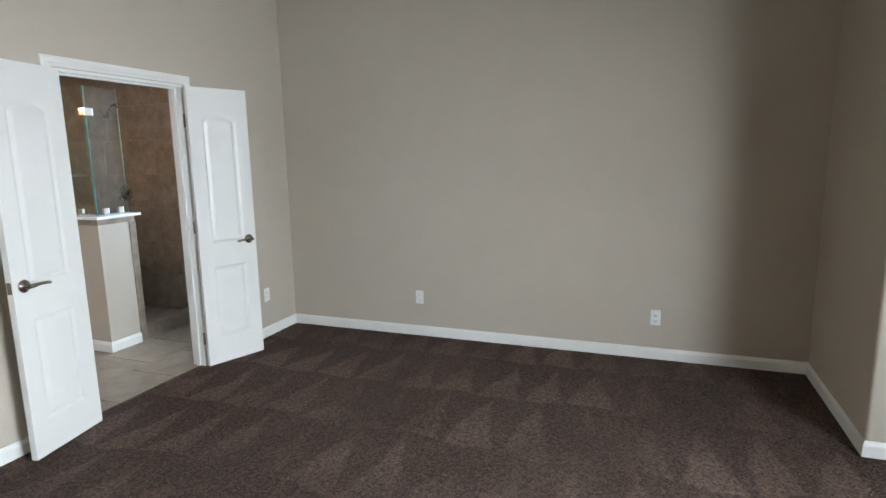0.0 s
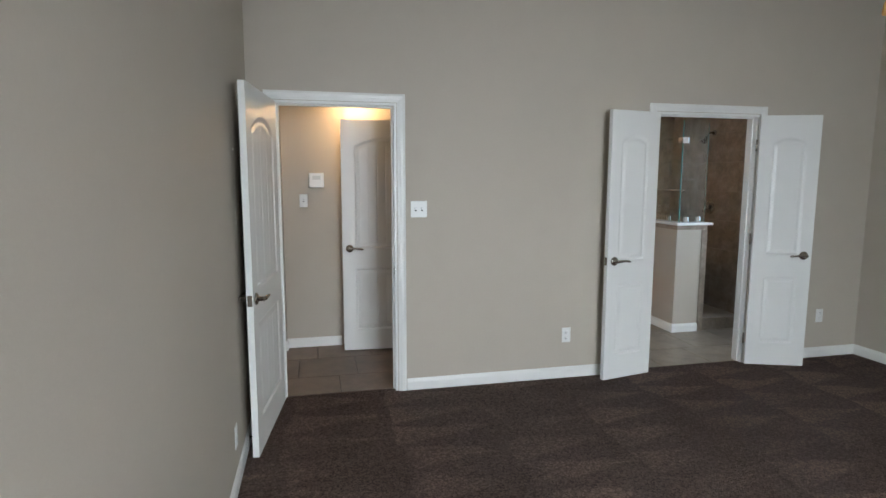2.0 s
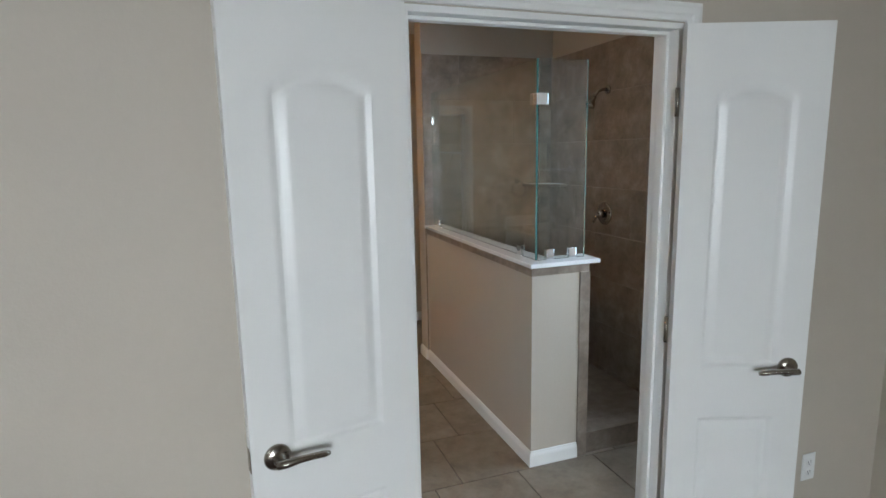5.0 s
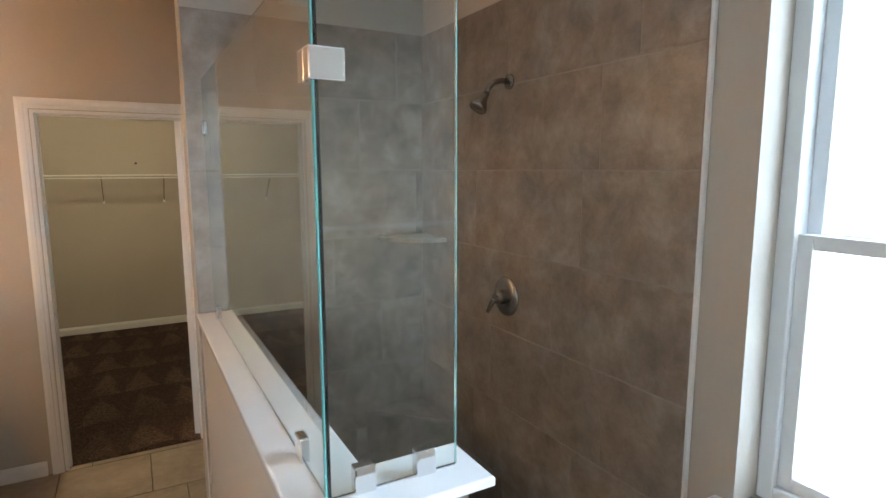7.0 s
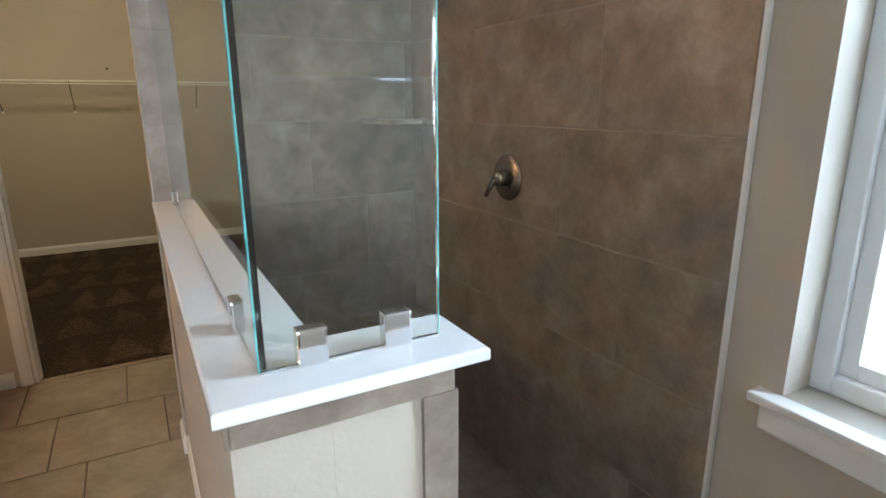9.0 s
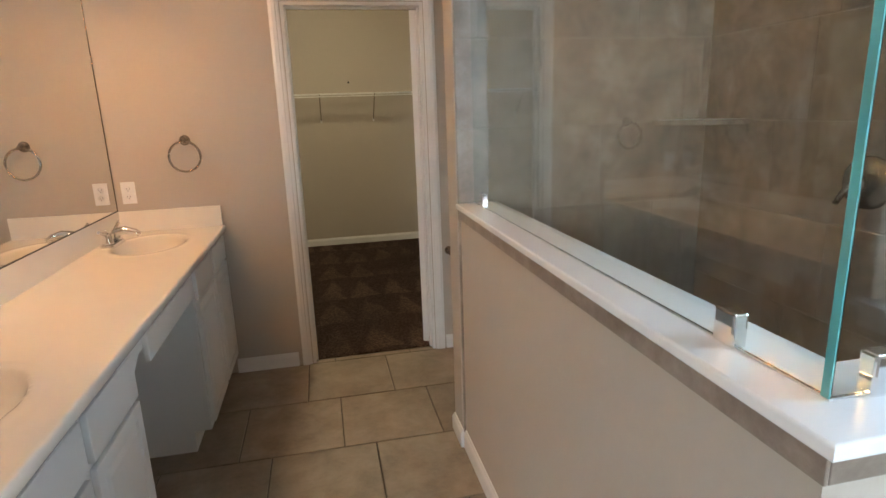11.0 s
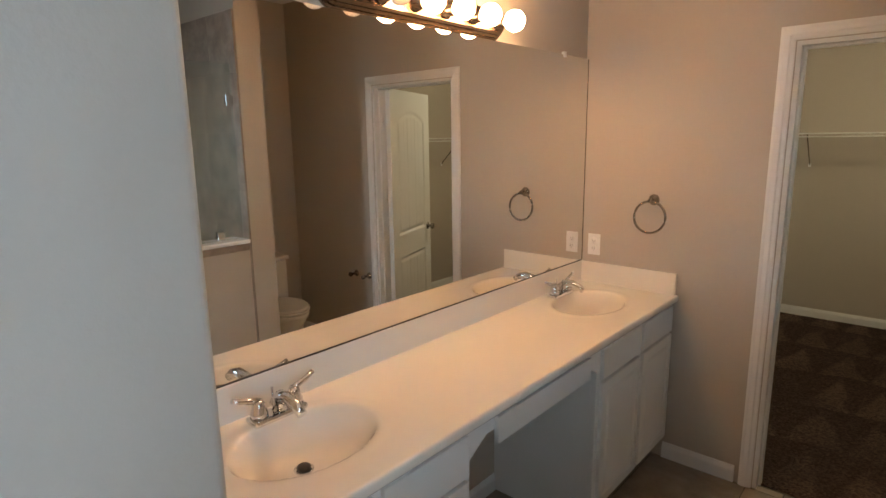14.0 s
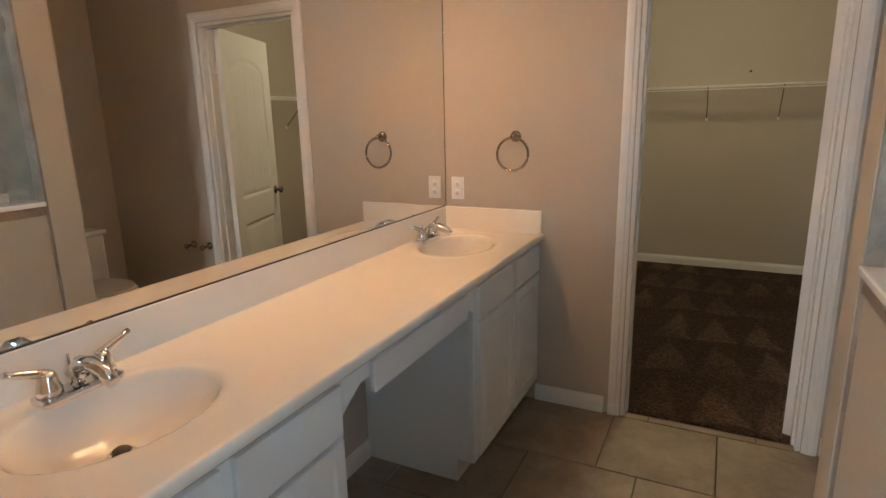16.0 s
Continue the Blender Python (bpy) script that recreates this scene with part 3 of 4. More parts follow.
screen = thing("shower_screen", "frameless clear glass shower screen with chrome clips", "glass screen")
GT = 2.10
bm = boxes((1.013, 1.023, 1.022, SY + 0.002, 1.104, GT))
pane = part("pane", bm, GLASS, screen, "clear glass panel")
pane.visible_shadow = False
pane = part("pane", boxes((1.0135, 1.294, 1.010, 1.020, 1.104, GT)), GLASS, screen, "clear glass panel")
pane.visible_shadow = False
part("polished_edge", boxes((1.0105, 1.0130, 1.0095, 1.0215, 1.104, GT)), GLASS_EDGE, screen, "green polished glass edge")
part("polished_edge", boxes((1.2942, 1.2965, 1.010, 1.020, 1.104, GT)), GLASS_EDGE, screen, "green polished glass edge")
for x0, x1, y0, y1, z0, z1 in ((1.065, 1.110, 1.000, 1.030, 1.1015, 1.158), (1.198, 1.243, 1.000, 1.030, 1.1015, 1.158), (1.003, 1.033, 1.17, 1.215, 1.1015, 1.158),
                               (1.003, 1.033, 2.50, 2.545, 1.1015, 1.158), (1.003, 1.033, SY - 0.045, SY - 0.001, 1.87, 1.93)):
    part("clip", boxes((x0, x1, y0, y1, z0, z1), bevel=0.004), CHROME, screen, "square chrome glass clip")
SEAL = material("clear_sealant", (0.36, 0.38, 0.37), 0.35, vary=0.1, scale=40)
part("seal", boxes((1.0125, 1.0235, 1.022, SY - 0.001, 1.1012, 1.1039)), SEAL, screen, "thin grey sealant line under the glass")
part("seal", boxes((1.0125, 1.294, 1.0095, 1.0205, 1.1012, 1.1039)), SEAL, screen, "thin grey sealant line under the glass")
part("corner_clamp", boxes((1.001, 1.066, 0.999, 1.031, 1.880, 1.937), (1.001, 1.035, 1.0312, 1.072, 1.880, 1.937), bevel=0.003), CHROME, screen, "chrome corner clamp joining two glass panels")

head = thing("wall_shower", "brushed nickel shower head on a bent arm", "shower head")
part("flange", lathe([(0.0, 0.0), (0.030, 0.0), (0.030, -0.006), (0.018, -0.014), (0.0, -0.014)], "x", (2.055, 1.90, 2.066)), NICKEL, head)
arm = [(2.055, 1.90, 2.066), (2.015, 1.90, 2.068), (1.98, 1.90, 2.058), (1.955, 1.90, 2.035), (1.945, 1.90, 2.015)]
part("arm", tube(arm, 0.011, 12), NICKEL, head)
h = part("head", lathe([(0.0, 0.02), (0.013, 0.02), (0.015, 0.0), (0.018, -0.012), (0.034, -0.040), (0.036, -0.052), (0.033, -0.056), (0.0, -0.056)], "z"), NICKEL, head)
h.matrix_basis = pose(1.937, 1.90, 2.0, 0, 35, 0)
valve = thing("shower_valve", "round brushed nickel shower valve with a lever", "shower valve")
part("plate", lathe([(0.0, 0.0), (0.082, 0.0), (0.082, -0.004), (0.074, -0.011), (0.04, -0.014), (0.0, -0.014)], "x", (2.055, 1.900, 1.206), 36), NICKEL, valve)
part("hub", lathe([(0.030, -0.012), (0.027, -0.05), (0.018, -0.06), (0.0, -0.062)], "x", (2.055, 1.900, 1.206)), NICKEL, valve)
part("lever", tube([(2.00, 1.900, 1.206), (1.992, 1.920, 1.176), (1.985, 1.935, 1.141)], [0.011, 0.010, 0.008], 10), NICKEL, valve)
shelf = thing("corner_shelf", "grey stone corner shelf in the shower", "shelf")
part("slab", prism([(2.055, SY), (1.80, SY)] + [(2.055 - 0.255 * math.cos(a), SY - 0.255 * math.sin(a)) for a in (0.3, 0.6, 0.79, 1.0, 1.27)] + [(2.055, SY - 0.255)], 1.375, 1.395), SHOWER_TILE, shelf)
bench = thing("corner_bench", "tiled corner foot bench in the shower", "bench")
part("front", prism([(2.055, SY), (1.72, SY), (2.055, SY - 0.335)], 0.03, 0.47), SHOWER_TILE, bench)
part("top", prism([(2.055, SY), (1.71, SY), (2.055, SY - 0.345)], 0.4702, 0.49), SHOWER_TILE, bench)


# ---- small fixtures ----
def outlet(at, rz, label, switch=0):
    """Wall plate; local y = 0 is the wall, it faces -y. switch: number of toggles, 0 for a duplex outlet."""
    wide = 0.07 if switch < 2 else 0.116
    o = thing("light_switch" if switch else "wall_outlet", label, "light switch" if switch else "outlet", at, rz)
    part("plate", boxes((-wide / 2, wide / 2, -0.006, -0.0005, -0.0575, 0.0575), bevel=0.003), PLASTIC, o)
    if switch:
        for k in range(switch):
            x = (k - (switch - 1) / 2) * 0.046
            part("toggle", boxes((x - 0.005, x + 0.005, -0.016, -0.006, -0.004, 0.012), bevel=0.002), PLASTIC, o)
            part("toggle_slot", boxes((x - 0.006, x + 0.006, -0.0068, -0.0062, -0.013, 0.013)), SLOT, o)
    else:
        for z in (-0.021, 0.021):
            s = part("socket", lathe([(0.0, -0.0062), (0.0165, -0.0062), (0.0165, -0.008), (0.0, -0.008)], "y", (0, 0, z), 20), PLASTIC, o)
            part("socket_slot", boxes((-0.0075, -0.0055, -0.0086, -0.0081, z - 0.003, z + 0.006), (0.0055, 0.0075, -0.0086, -0.0081, z - 0.003, z + 0.006), (-0.002, 0.002, -0.0086, -0.0081, z - 0.011, z - 0.007)), SLOT, s)
    return o


outlet((-1.80, 0, 1.320), 0, "white double toggle light switch beside the hall doorway", 2)
outlet((-0.648, 0, 0.338), 0, "white duplex wall outlet low on the bedroom wall")
outlet((1.71, 0, 0.365), 0, "white duplex wall outlet low on the bedroom wall")
outlet((RX, -1.268, 0.337), -90, "white duplex wall outlet low on the bedroom wall")
outlet((RX, -3.157, 0.318), -90, "white duplex wall outlet low on the bedroom wall")
outlet((LX, -1.09, 0.26), 90, "white duplex wall outlet low on the bedroom wall")
outlet((-0.582, CY, 1.096), 0, "white duplex outlet above the vanity backsplash")
outlet((-2.612, 1.25, 1.336), 0, "white toggle light switch in the hall", 1)
stat = thing("thermostat", "white plastic wall thermostat in the hall", "thermostat", (-2.495, 1.25, 1.517))
part("case", boxes((-0.065, 0.065, -0.028, -0.001, -0.065, 0.065), bevel=0.008), PLASTIC, stat)
part("display", boxes((-0.035, 0.035, -0.0286, -0.0281, 0.005, 0.04)), material("grey_display", (0.62, 0.63, 0.60), 0.25), stat)

hall_lamp = thing("ceiling_light", "lit frosted glass ceiling light in the hall", "ceiling light", (-2.13, 1.06, 0))
part("glass", lathe([(0.0, 2.135), (0.05, 2.14), (0.095, 2.165), (0.115, 2.20), (0.118, 2.225), (0.0, 2.225)], "z"), DOME_LIT, hall_lamp, "glowing frosted glass bowl")
part("stem", lathe([(0.125, 2.2252), (0.125, 2.235), (0.02, 2.24), (0.015, 2.70), (0.06, 2.72), (0.065, BZ)], "z"), BRONZE, hall_lamp)

# ---- vanity ----
VF = -0.155        # face of the cabinet frames
TOP = 0.889


def raised_panel(y0, y1, z0, z1, sunk):
    """An overlay door or drawer front facing +x, with a raised field for doors."""
    bm = boxes((VF + 0.0005, VF + 0.018, y0, y1, z0, z1), bevel=0.004)
    if sunk:
        f = [f for f in bm.faces if f.normal.x > 0.99 and f.calc_area() > 0.01]
        r1 = bmesh.ops.inset_region(bm, faces=f, thickness=0.048, depth=0)
        r2 = bmesh.ops.inset_region(bm, faces=f, thickness=0.007, depth=-0.006)
        r3 = bmesh.ops.inset_region(bm, faces=f, thickness=0.010, depth=0)
        r4 = bmesh.ops.inset_region(bm, faces=f, thickness=0.022, depth=0.005)
    return bm


def cabinet(y0, y1, fronts, label):
    c = thing("vanity_cabinet", label, "cabinet", group="vanity cabinets")
    part("body", boxes((MX + 0.002, VF - 0.02, y0 + 0.001, y1 - 0.001, 0.10, 0.72)), CABINET, c)
    part("toe_kick", boxes((MX + 0.002, VF - 0.075, y0 + 0.001, y1 - 0.001, 0.0, 0.0999)), CABINET, c)
    part("side_panel", boxes((MX + 0.002, VF - 0.02, y0 + 0.001, y0 + 0.017, 0.7201, TOP - 0.036)), CABINET, c)
    part("side_panel", boxes((MX + 0.002, VF - 0.02, y1 - 0.017, y1 - 0.001, 0.7201, TOP - 0.036)), CABINET, c)
    part("face_frame", boxes((VF - 0.0198, VF, y0, y1, 0.10, TOP - 0.036), bevel=0.0015), CABINET, c)
    for a, b in fronts:
        part("drawer_front", raised_panel(a, b, 0.705, 0.835, False), CABINET, c)
        part("door", raised_panel(a, b, 0.125, 0.69, True), CABINET, c, "white raised-panel cabinet door")
    return c


cabinet(1.39, 2.13, ((1.415, 1.745), (1.78, 2.11)), "white painted vanity cabinet with two raised-panel doors")
cabinet(2.95, 3.752, ((2.975, 3.355), (3.39, 3.745)), "white painted vanity cabinet beside the closet doorway")
knee = thing("vanity_drawer_unit", "white painted knee-space drawer under the countertop", "drawer")
bm = bmesh.new()
out = [(2.132, TOP - 0.036), (2.132, 0.74), (2.215, 0.79), (2.865, 0.79), (2.948, 0.74), (2.948, TOP - 0.036)]
vs0 = [bm.verts.new((VF - 0.02, y, z)) for y, z in out]
vs1 = [bm.verts.new((VF, y, z)) for y, z in out]
bm.faces.new(vs0)
bm.faces.new(vs1[::-1])
for k in range(6):
    bm.faces.new((vs0[k], vs0[(k + 1) % 6], vs1[(k + 1) % 6], vs1[k]))
bmesh.ops.recalc_face_normals(bm, faces=bm.faces)
part("rail", bm, CABINET, knee)
part("box", boxes((MX + 0.05, VF - 0.0205, 2.24, 2.86, 0.80, TOP - 0.037)), CABINET, knee)
part("drawer_front", raised_panel(2.255, 2.865, 0.745, 0.835, False), CABINET, knee)

counter = thing("vanity_countertop", "peach-white cultured marble countertop with two moulded basins", "countertop")
XF, CY0, CY1 = -0.121, 1.391, 3.753
BASINS = ((-0.410, 1.750), (-0.410, 3.37))


def top_height(x, y):
    z = TOP
    for bx, by in BASINS:
        d = math.hypot((x - bx) / 0.160, (y - by) / 0.215)
        if d < 1.0:
            t = 1 - d
            z = TOP - 0.106 * (1 - max(0.0, 1 - t * 1.25) ** 2.4)
        elif d < 1.22:
            z = TOP + 0.0012 * math.sin(math.pi * (d - 1) / 0.22)
    return z


xs = np.linspace(MX + 0.002, XF - 0.008, 66)
ys = np.linspace(CY0, CY1, 300)
vs, fs = [], []
for y in ys:
    for x in xs:
        vs.append((x, y, top_height(x, y)))
    for dx, dz in ((0.003, -0.001), (0.0065, -0.004), (0.008, -0.010), (0.008, -0.028), (0.004, -0.034), (-0.02, -0.0355)):
        vs.append((XF - 0.008 + dx, y, TOP + dz))
row = len(xs) + 6
for j in range(len(ys) - 1):
    for i in range(row - 1):
        a = j * row + i
        fs.append((a, a + 1, a + row + 1, a + row))
me = bpy.data.meshes.new("slab")
me.from_pydata(vs, [], fs)
me.polygons.foreach_set("use_smooth", [True] * len(fs))
me.materials.append(MARBLE)
ob = new("slab", me)
ob.parent = counter
part("underside", boxes((MX + 0.002, XF - 0.03, CY0, 1.50, TOP - 0.0355, TOP - 0.006), (MX + 0.002, XF - 0.03, 2.02, 3.10, TOP - 0.0355, TOP - 0.006), (MX + 0.002, XF - 0.03, 3.62, CY1, TOP - 0.0355, TOP - 0.006)), MARBLE, counter)
part("backsplash", boxes((MX + 0.001, MX + 0.020, CY0, CY1, TOP - 0.002, TOP + 0.112), bevel=0.003), MARBLE, counter)
part("side_splash", boxes((MX + 0.0202, XF - 0.012, CY1 - 0.020, CY1 + 0.001, TOP - 0.002, TOP + 0.112), bevel=0.003), MARBLE, counter)
for bx, by in BASINS:
    bx, z = bx - 0.022, top_height(bx - 0.022, by)
    dr = part("drain", lathe([(0.0, 0.0), (0.027, 0.0), (0.028, 0.003), (0.023, 0.004), (0.021, 0.001), (0.0, 0.001)], "z", (bx, by, z + 0.0005)), CHROME, counter, "chrome drain ring")
    part("stopper", lathe([(0.0, 0.002), (0.018, 0.002), (0.018, 0.012), (0.014, 0.015), (0.0, 0.015)], "z", (bx, by, z)), RUBBER, dr)


def faucet(by):
    f = thing("faucet", "chrome two-handle centreset bathroom faucet", "faucet", (-0.575, by + 0.018, TOP), group="vanity faucets")
    bm = boxes((-0.026, 0.026, -0.078, 0.078, 0.0, 0.018), bevel=0.008)
    part("base", bm, CHROME, f, smooth=False)
    for s in (-1, 1):
        hd = part("handle", lathe([(0.0, 0.016), (0.023, 0.016), (0.022, 0.03), (0.017, 0.045), (0.016, 0.055), (0.012, 0.062), (0.0, 0.064)], "z", (0, s * 0.052, 0)), CHROME, f)
        pts = [(0.0, s * 0.050, 0.060), (-0.002, s * 0.072, 0.066), (-0.004, s * 0.100, 0.075), (-0.005, s * 0.118, 0.083)]
        part("lever", tube(pts, [0.009, 0.0085, 0.007, 0.0065], 10), CHROME, hd)
    pts = [(0.0, 0, 0.012), (0.004, 0, 0.040), (0.020, 0, 0.060), (0.055, 0, 0.066), (0.090, 0, 0.056), (0.112, 0, 0.040)]
    part("spout", tube(pts, [0.022, 0.021, 0.018, 0.016, 0.014, 0.0125], 14), CHROME, f)
    f.scale = (1.12, 1.12, 1.12)
    part("lift_rod", tube([(-0.018, 0, 0.015), (-0.020, 0, 0.075)], 0.003, 8), CHROME, f)
    return f


faucet(BASINS[0][1])
faucet(BASINS[1][1])

mirror = thing("mirror", "large frameless vanity mirror standing on the backsplash", "mirror")
part("glass", boxes((MX + 0.0005, MX + 0.0145, 1.395, 3.744, TOP + 0.113, 2.062)), MIRROR, mirror)
for y in (1.72, 3.5):
    part("clip", boxes((MX + 0.001, MX + 0.019, y - 0.010, y + 0.010, 2.050, 2.076), bevel=0.002), PLASTIC, mirror)
part("bottom_channel", boxes((MX + 0.0146, MX + 0.0175, 1.395, 3.744, TOP + 0.1125, TOP + 0.1165)), RUBBER, mirror, "thin dark line under the mirror")
part("edge_bead", boxes((MX + 0.0005, MX + 0.016, 3.7442, 3.749, TOP + 0.113, 2.062)), NICKEL, mirror)

bar = thing("vanity_light", "metal vanity light bar with six globe bulbs, four lit", "light fixture", (MX, 2.508, 2.120))
bm = bmesh.new()
prof = ((0.060, 0.001), (0.060, 0.012), (0.052, 0.016), (0.050, 0.026), (0.042, 0.030), (0.040, 0.040), (0.030, 0.044))
rings = []
for rad, dx in prof:
    ring = []
    for k in range(32):
        a = 2 * math.pi * k / 32
        y = rad * math.cos(a) + (0.405 if math.cos(a) >= 0 else -0.405)
        ring.append(bm.verts.new((dx, y, rad * math.sin(a))))
    rings.append(ring)
for a, b in zip(rings, rings[1:]):
    for k in range(32):
        bm.faces.new((a[k], a[(k + 1) % 32], b[(k + 1) % 32], b[k]))
bm.faces.new(rings[-1])
bm.faces.new(rings[0][::-1])
bmesh.ops.recalc_face_normals(bm, faces=bm.faces)
part("back_plate", bm, BRONZE, bar, "stepped polished bronze back plate")
for k in range(6):
    y = -0.3925 + 0.157 * k
    part("socket", lathe([(0.0, 0.040), (0.026, 0.040), (0.026, 0.052), (0.020, 0.058), (0.020, 0.085), (0.0, 0.085)], "x", (0, y, 0)), BRONZE, bar)
    R = 0.041
    pr = [(0.014, 0.0855)] + [(R * math.sin(a), 0.128 - R * math.cos(a)) for a in np.linspace(0.38, math.pi, 14)]
    if k < 2:
        gl = part("bulb", lathe(pr, "x", (0, y, 0)), BULB_CLEAR, bar, "unlit clear globe bulb")
        part("filament_stem", lathe([(0.009, 0.0857), (0.006, 0.105), (0.002, 0.125), (0.0, 0.126)], "x", (0, y, 0), 12), BRONZE, gl)
    else:
        part("bulb", lathe(pr, "x", (0, y, 0)), BULB_LIT, bar, "glowing globe bulb")


def towel_ring(at, rz):
    """Faces -y of its own."""
    t = thing("towel_ring", "brushed nickel towel ring on a round rosette", "towel ring", at, rz)
    part("rosette", lathe([(0.0, 0.0), (0.027, 0.0), (0.027, -0.005), (0.021, -0.010), (0.018, -0.013), (0.012, -0.016), (0.010, -0.042), (0.013, -0.046), (0.010, -0.056), (0.0, -0.057)], "y", (0, 0, 0)), NICKEL, t)
    pts = [(0.078 * math.sin(a), -0.044 - 0.010 * (1 - math.cos(a)) * 0.5, -0.083 + 0.078 * math.cos(a)) for a in np.linspace(0, 2 * math.pi, 40, endpoint=False)]
    part("ring", tube(pts, 0.0058, 10, closed=True), NICKEL, t)
    return t


towel_ring((-0.270, CY, 1.357), 0)
towel_ring((-0.36, 1.388, 1.370), 180)
rail = thing("towel_bar", "brushed nickel towel bar on the bathroom wall", "towel bar", (1.509, 0.115, 1.531), 180)
for x in (-0.265, 0.265):
    part("post", lathe([(0.0, 0.0), (0.026, 0.0), (0.026, -0.005), (0.016, -0.012), (0.011, -0.016), (0.011, -0.062), (0.0, -0.066)], "y", (x, 0, 0)), SATIN, rail)
part("rod", tube([(-0.265, -0.055, 0), (0.265, -0.055, 0)], 0.0095, 12), SATIN, rail)
holder = thing("toilet_paper_holder", "empty bronze toilet paper holder posts", "paper holder", (1.22, CY, 0.635))
for x in (-0.075, 0.075):
    part("post", lathe([(0.0, 0.0), (0.026, 0.0), (0.026, -0.005), (0.016, -0.012), (0.010, -0.016), (0.010, -0.050), (0.017, -0.055), (0.019, -0.066), (0.012, -0.076), (0.0, -0.078)], "y", (x, 0, 0)), BRONZE, holder)

# ---- toilet ----
wc = thing("toilet", "white ceramic toilet with a closed lid", "toilet", (WX - 0.02, 3.26, 0))


def oval(cx, a, b, z, n=28, flat=0.0):
    return [(cx + a * math.cos(t) * (1 if math.cos(t) < 0 else 1 - flat), b * math.sin(t), z) for t in [2 * math.pi * k / n for k in range(n)]]


def loft(rows):
    bm = bmesh.new()
    rings = [[bm.verts.new(p) for p in r] for r in rows]
    n = len(rings[0])
    for a, b in zip(rings, rings[1:]):
        for k in range(n):
            f = bm.faces.new((a[k], a[(k + 1) % n], b[(k + 1) % n], b[k]))
            f.smooth = True
    bm.faces.new(rings[0])
    bm.faces.new(rings[-1])
    bmesh.ops.recalc_face_normals(bm, faces=bm.faces)
    return bm


part("bowl", loft([oval(-0.36, 0.20, 0.11, 0), oval(-0.36, 0.19, 0.10, 0.06), oval(-0.37, 0.17, 0.10, 0.16), oval(-0.41, 0.22, 0.15, 0.28), oval(-0.43, 0.25, 0.185, 0.36), oval(-0.43, 0.255, 0.19, 0.39)]), CERAMIC, wc)
part("seat", loft([oval(-0.43, 0.255, 0.19, 0.391, flat=0.1), oval(-0.43, 0.26, 0.195, 0.40, flat=0.1), oval(-0.43, 0.258, 0.193, 0.411, flat=0.1)]), CERAMIC, wc)
part("lid", loft([oval(-0.43, 0.250, 0.187, 0.414, flat=0.1), oval(-0.43, 0.257, 0.192, 0.42, flat=0.1), oval(-0.43, 0.24, 0.178, 0.434, flat=0.1)]), CERAMIC, wc)
part("tank", boxes((-0.20, -0.005, -0.225, 0.225, 0.36, 0.72), bevel=0.02), CERAMIC, wc)
part("tank_lid", boxes((-0.215, 0.0, -0.24, 0.24, 0.7205, 0.752), bevel=0.01), CERAMIC, wc)
part("foot", boxes((-0.22, -0.02, -0.10, 0.10, 0.0, 0.359), bevel=0.02), CERAMIC, wc)
part("flush_lever", tube([(-0.20, -0.16, 0.66), (-0.222, -0.16, 0.66), (-0.226, -0.10, 0.655)], 0.006, 8), CHROME, wc)


# ---- closet ----
def wire_shelf(at, rz, length, braces, label):
    """Ventilated wire shelf against a wall; local x along the wall, the wall at y = 0, the shelf towards -y."""
    s = thing("wire_shelf", label, "wire shelf", at, rz)
    bm = bmesh.new()
    for y, z in ((-0.006, 0), (-0.15, -0.003), (-0.30, 0), (-0.305, -0.028)):
        tube([(0, y, z), (length, y, z)], 0.0052, 6, bm=bm)
    part("long_rod", bm, WIRE, s)
    bm = bmesh.new()
    n = int(length / 0.0254)
    for k in range(n + 1):
        x = k * length / n
        add_box(bm, x - 0.0012, x + 0.0012, -0.303, -0.004, 0.0, 0.0025)
        add_box(bm, x - 0.0012, x + 0.0012, -0.306, -0.3035, -0.028, 0.0025)
    part("cross_wire", bm, WIRE, s).update_tag()
    for x in braces:
        b = part("brace", tube([(x, -0.285, -0.006), (x, -0.01, -0.275)], 0.0045, 8), NICKEL, s, "thin metal shelf brace")
        part("wall_clip", boxes((x - 0.010, x + 0.010, -0.014, -0.001, -0.295, -0.265), bevel=0.003), PLASTIC, b)
    return s


wire_shelf((-1.0, 6.93, 1.668), 0, 3.07, (0.33, 0.90, 1.469, 2.037, 2.61), "white ventilated wire closet shelf with diagonal braces")
wire_shelf((WX, 6.60, 1.668), -90, 2.62, (0.35, 0.95, 1.55, 2.15), "white ventilated wire shelf along the closet side wall")
nail = thing("wall_anchor", "small dark hole with an anchor in the closet wall", "anchor", (0.790, 6.93, 1.792))
part("plug", lathe([(0.0, -0.0005), (0.011, -0.0005), (0.010, -0.004), (0.0, -0.004)], "y", (0, 0, 0), 12), SLOT, nail)
clamp_lamp = thing("closet_ceiling_light", "lit glass dome light on the closet ceiling", "ceiling light", (0.5, 5.3, 0))
part("dome", lathe([(0.0, BZ - 0.10), (0.08, BZ - 0.09), (0.13, BZ - 0.05), (0.15, BZ - 0.012), (0.0, BZ - 0.012)], "z"), CLOSET_DOME, clamp_lamp)
part("ring", lathe([(0.165, BZ - 0.0118), (0.165, BZ - 0.001), (0.0, BZ - 0.001)], "z"), PLASTIC, clamp_lamp)

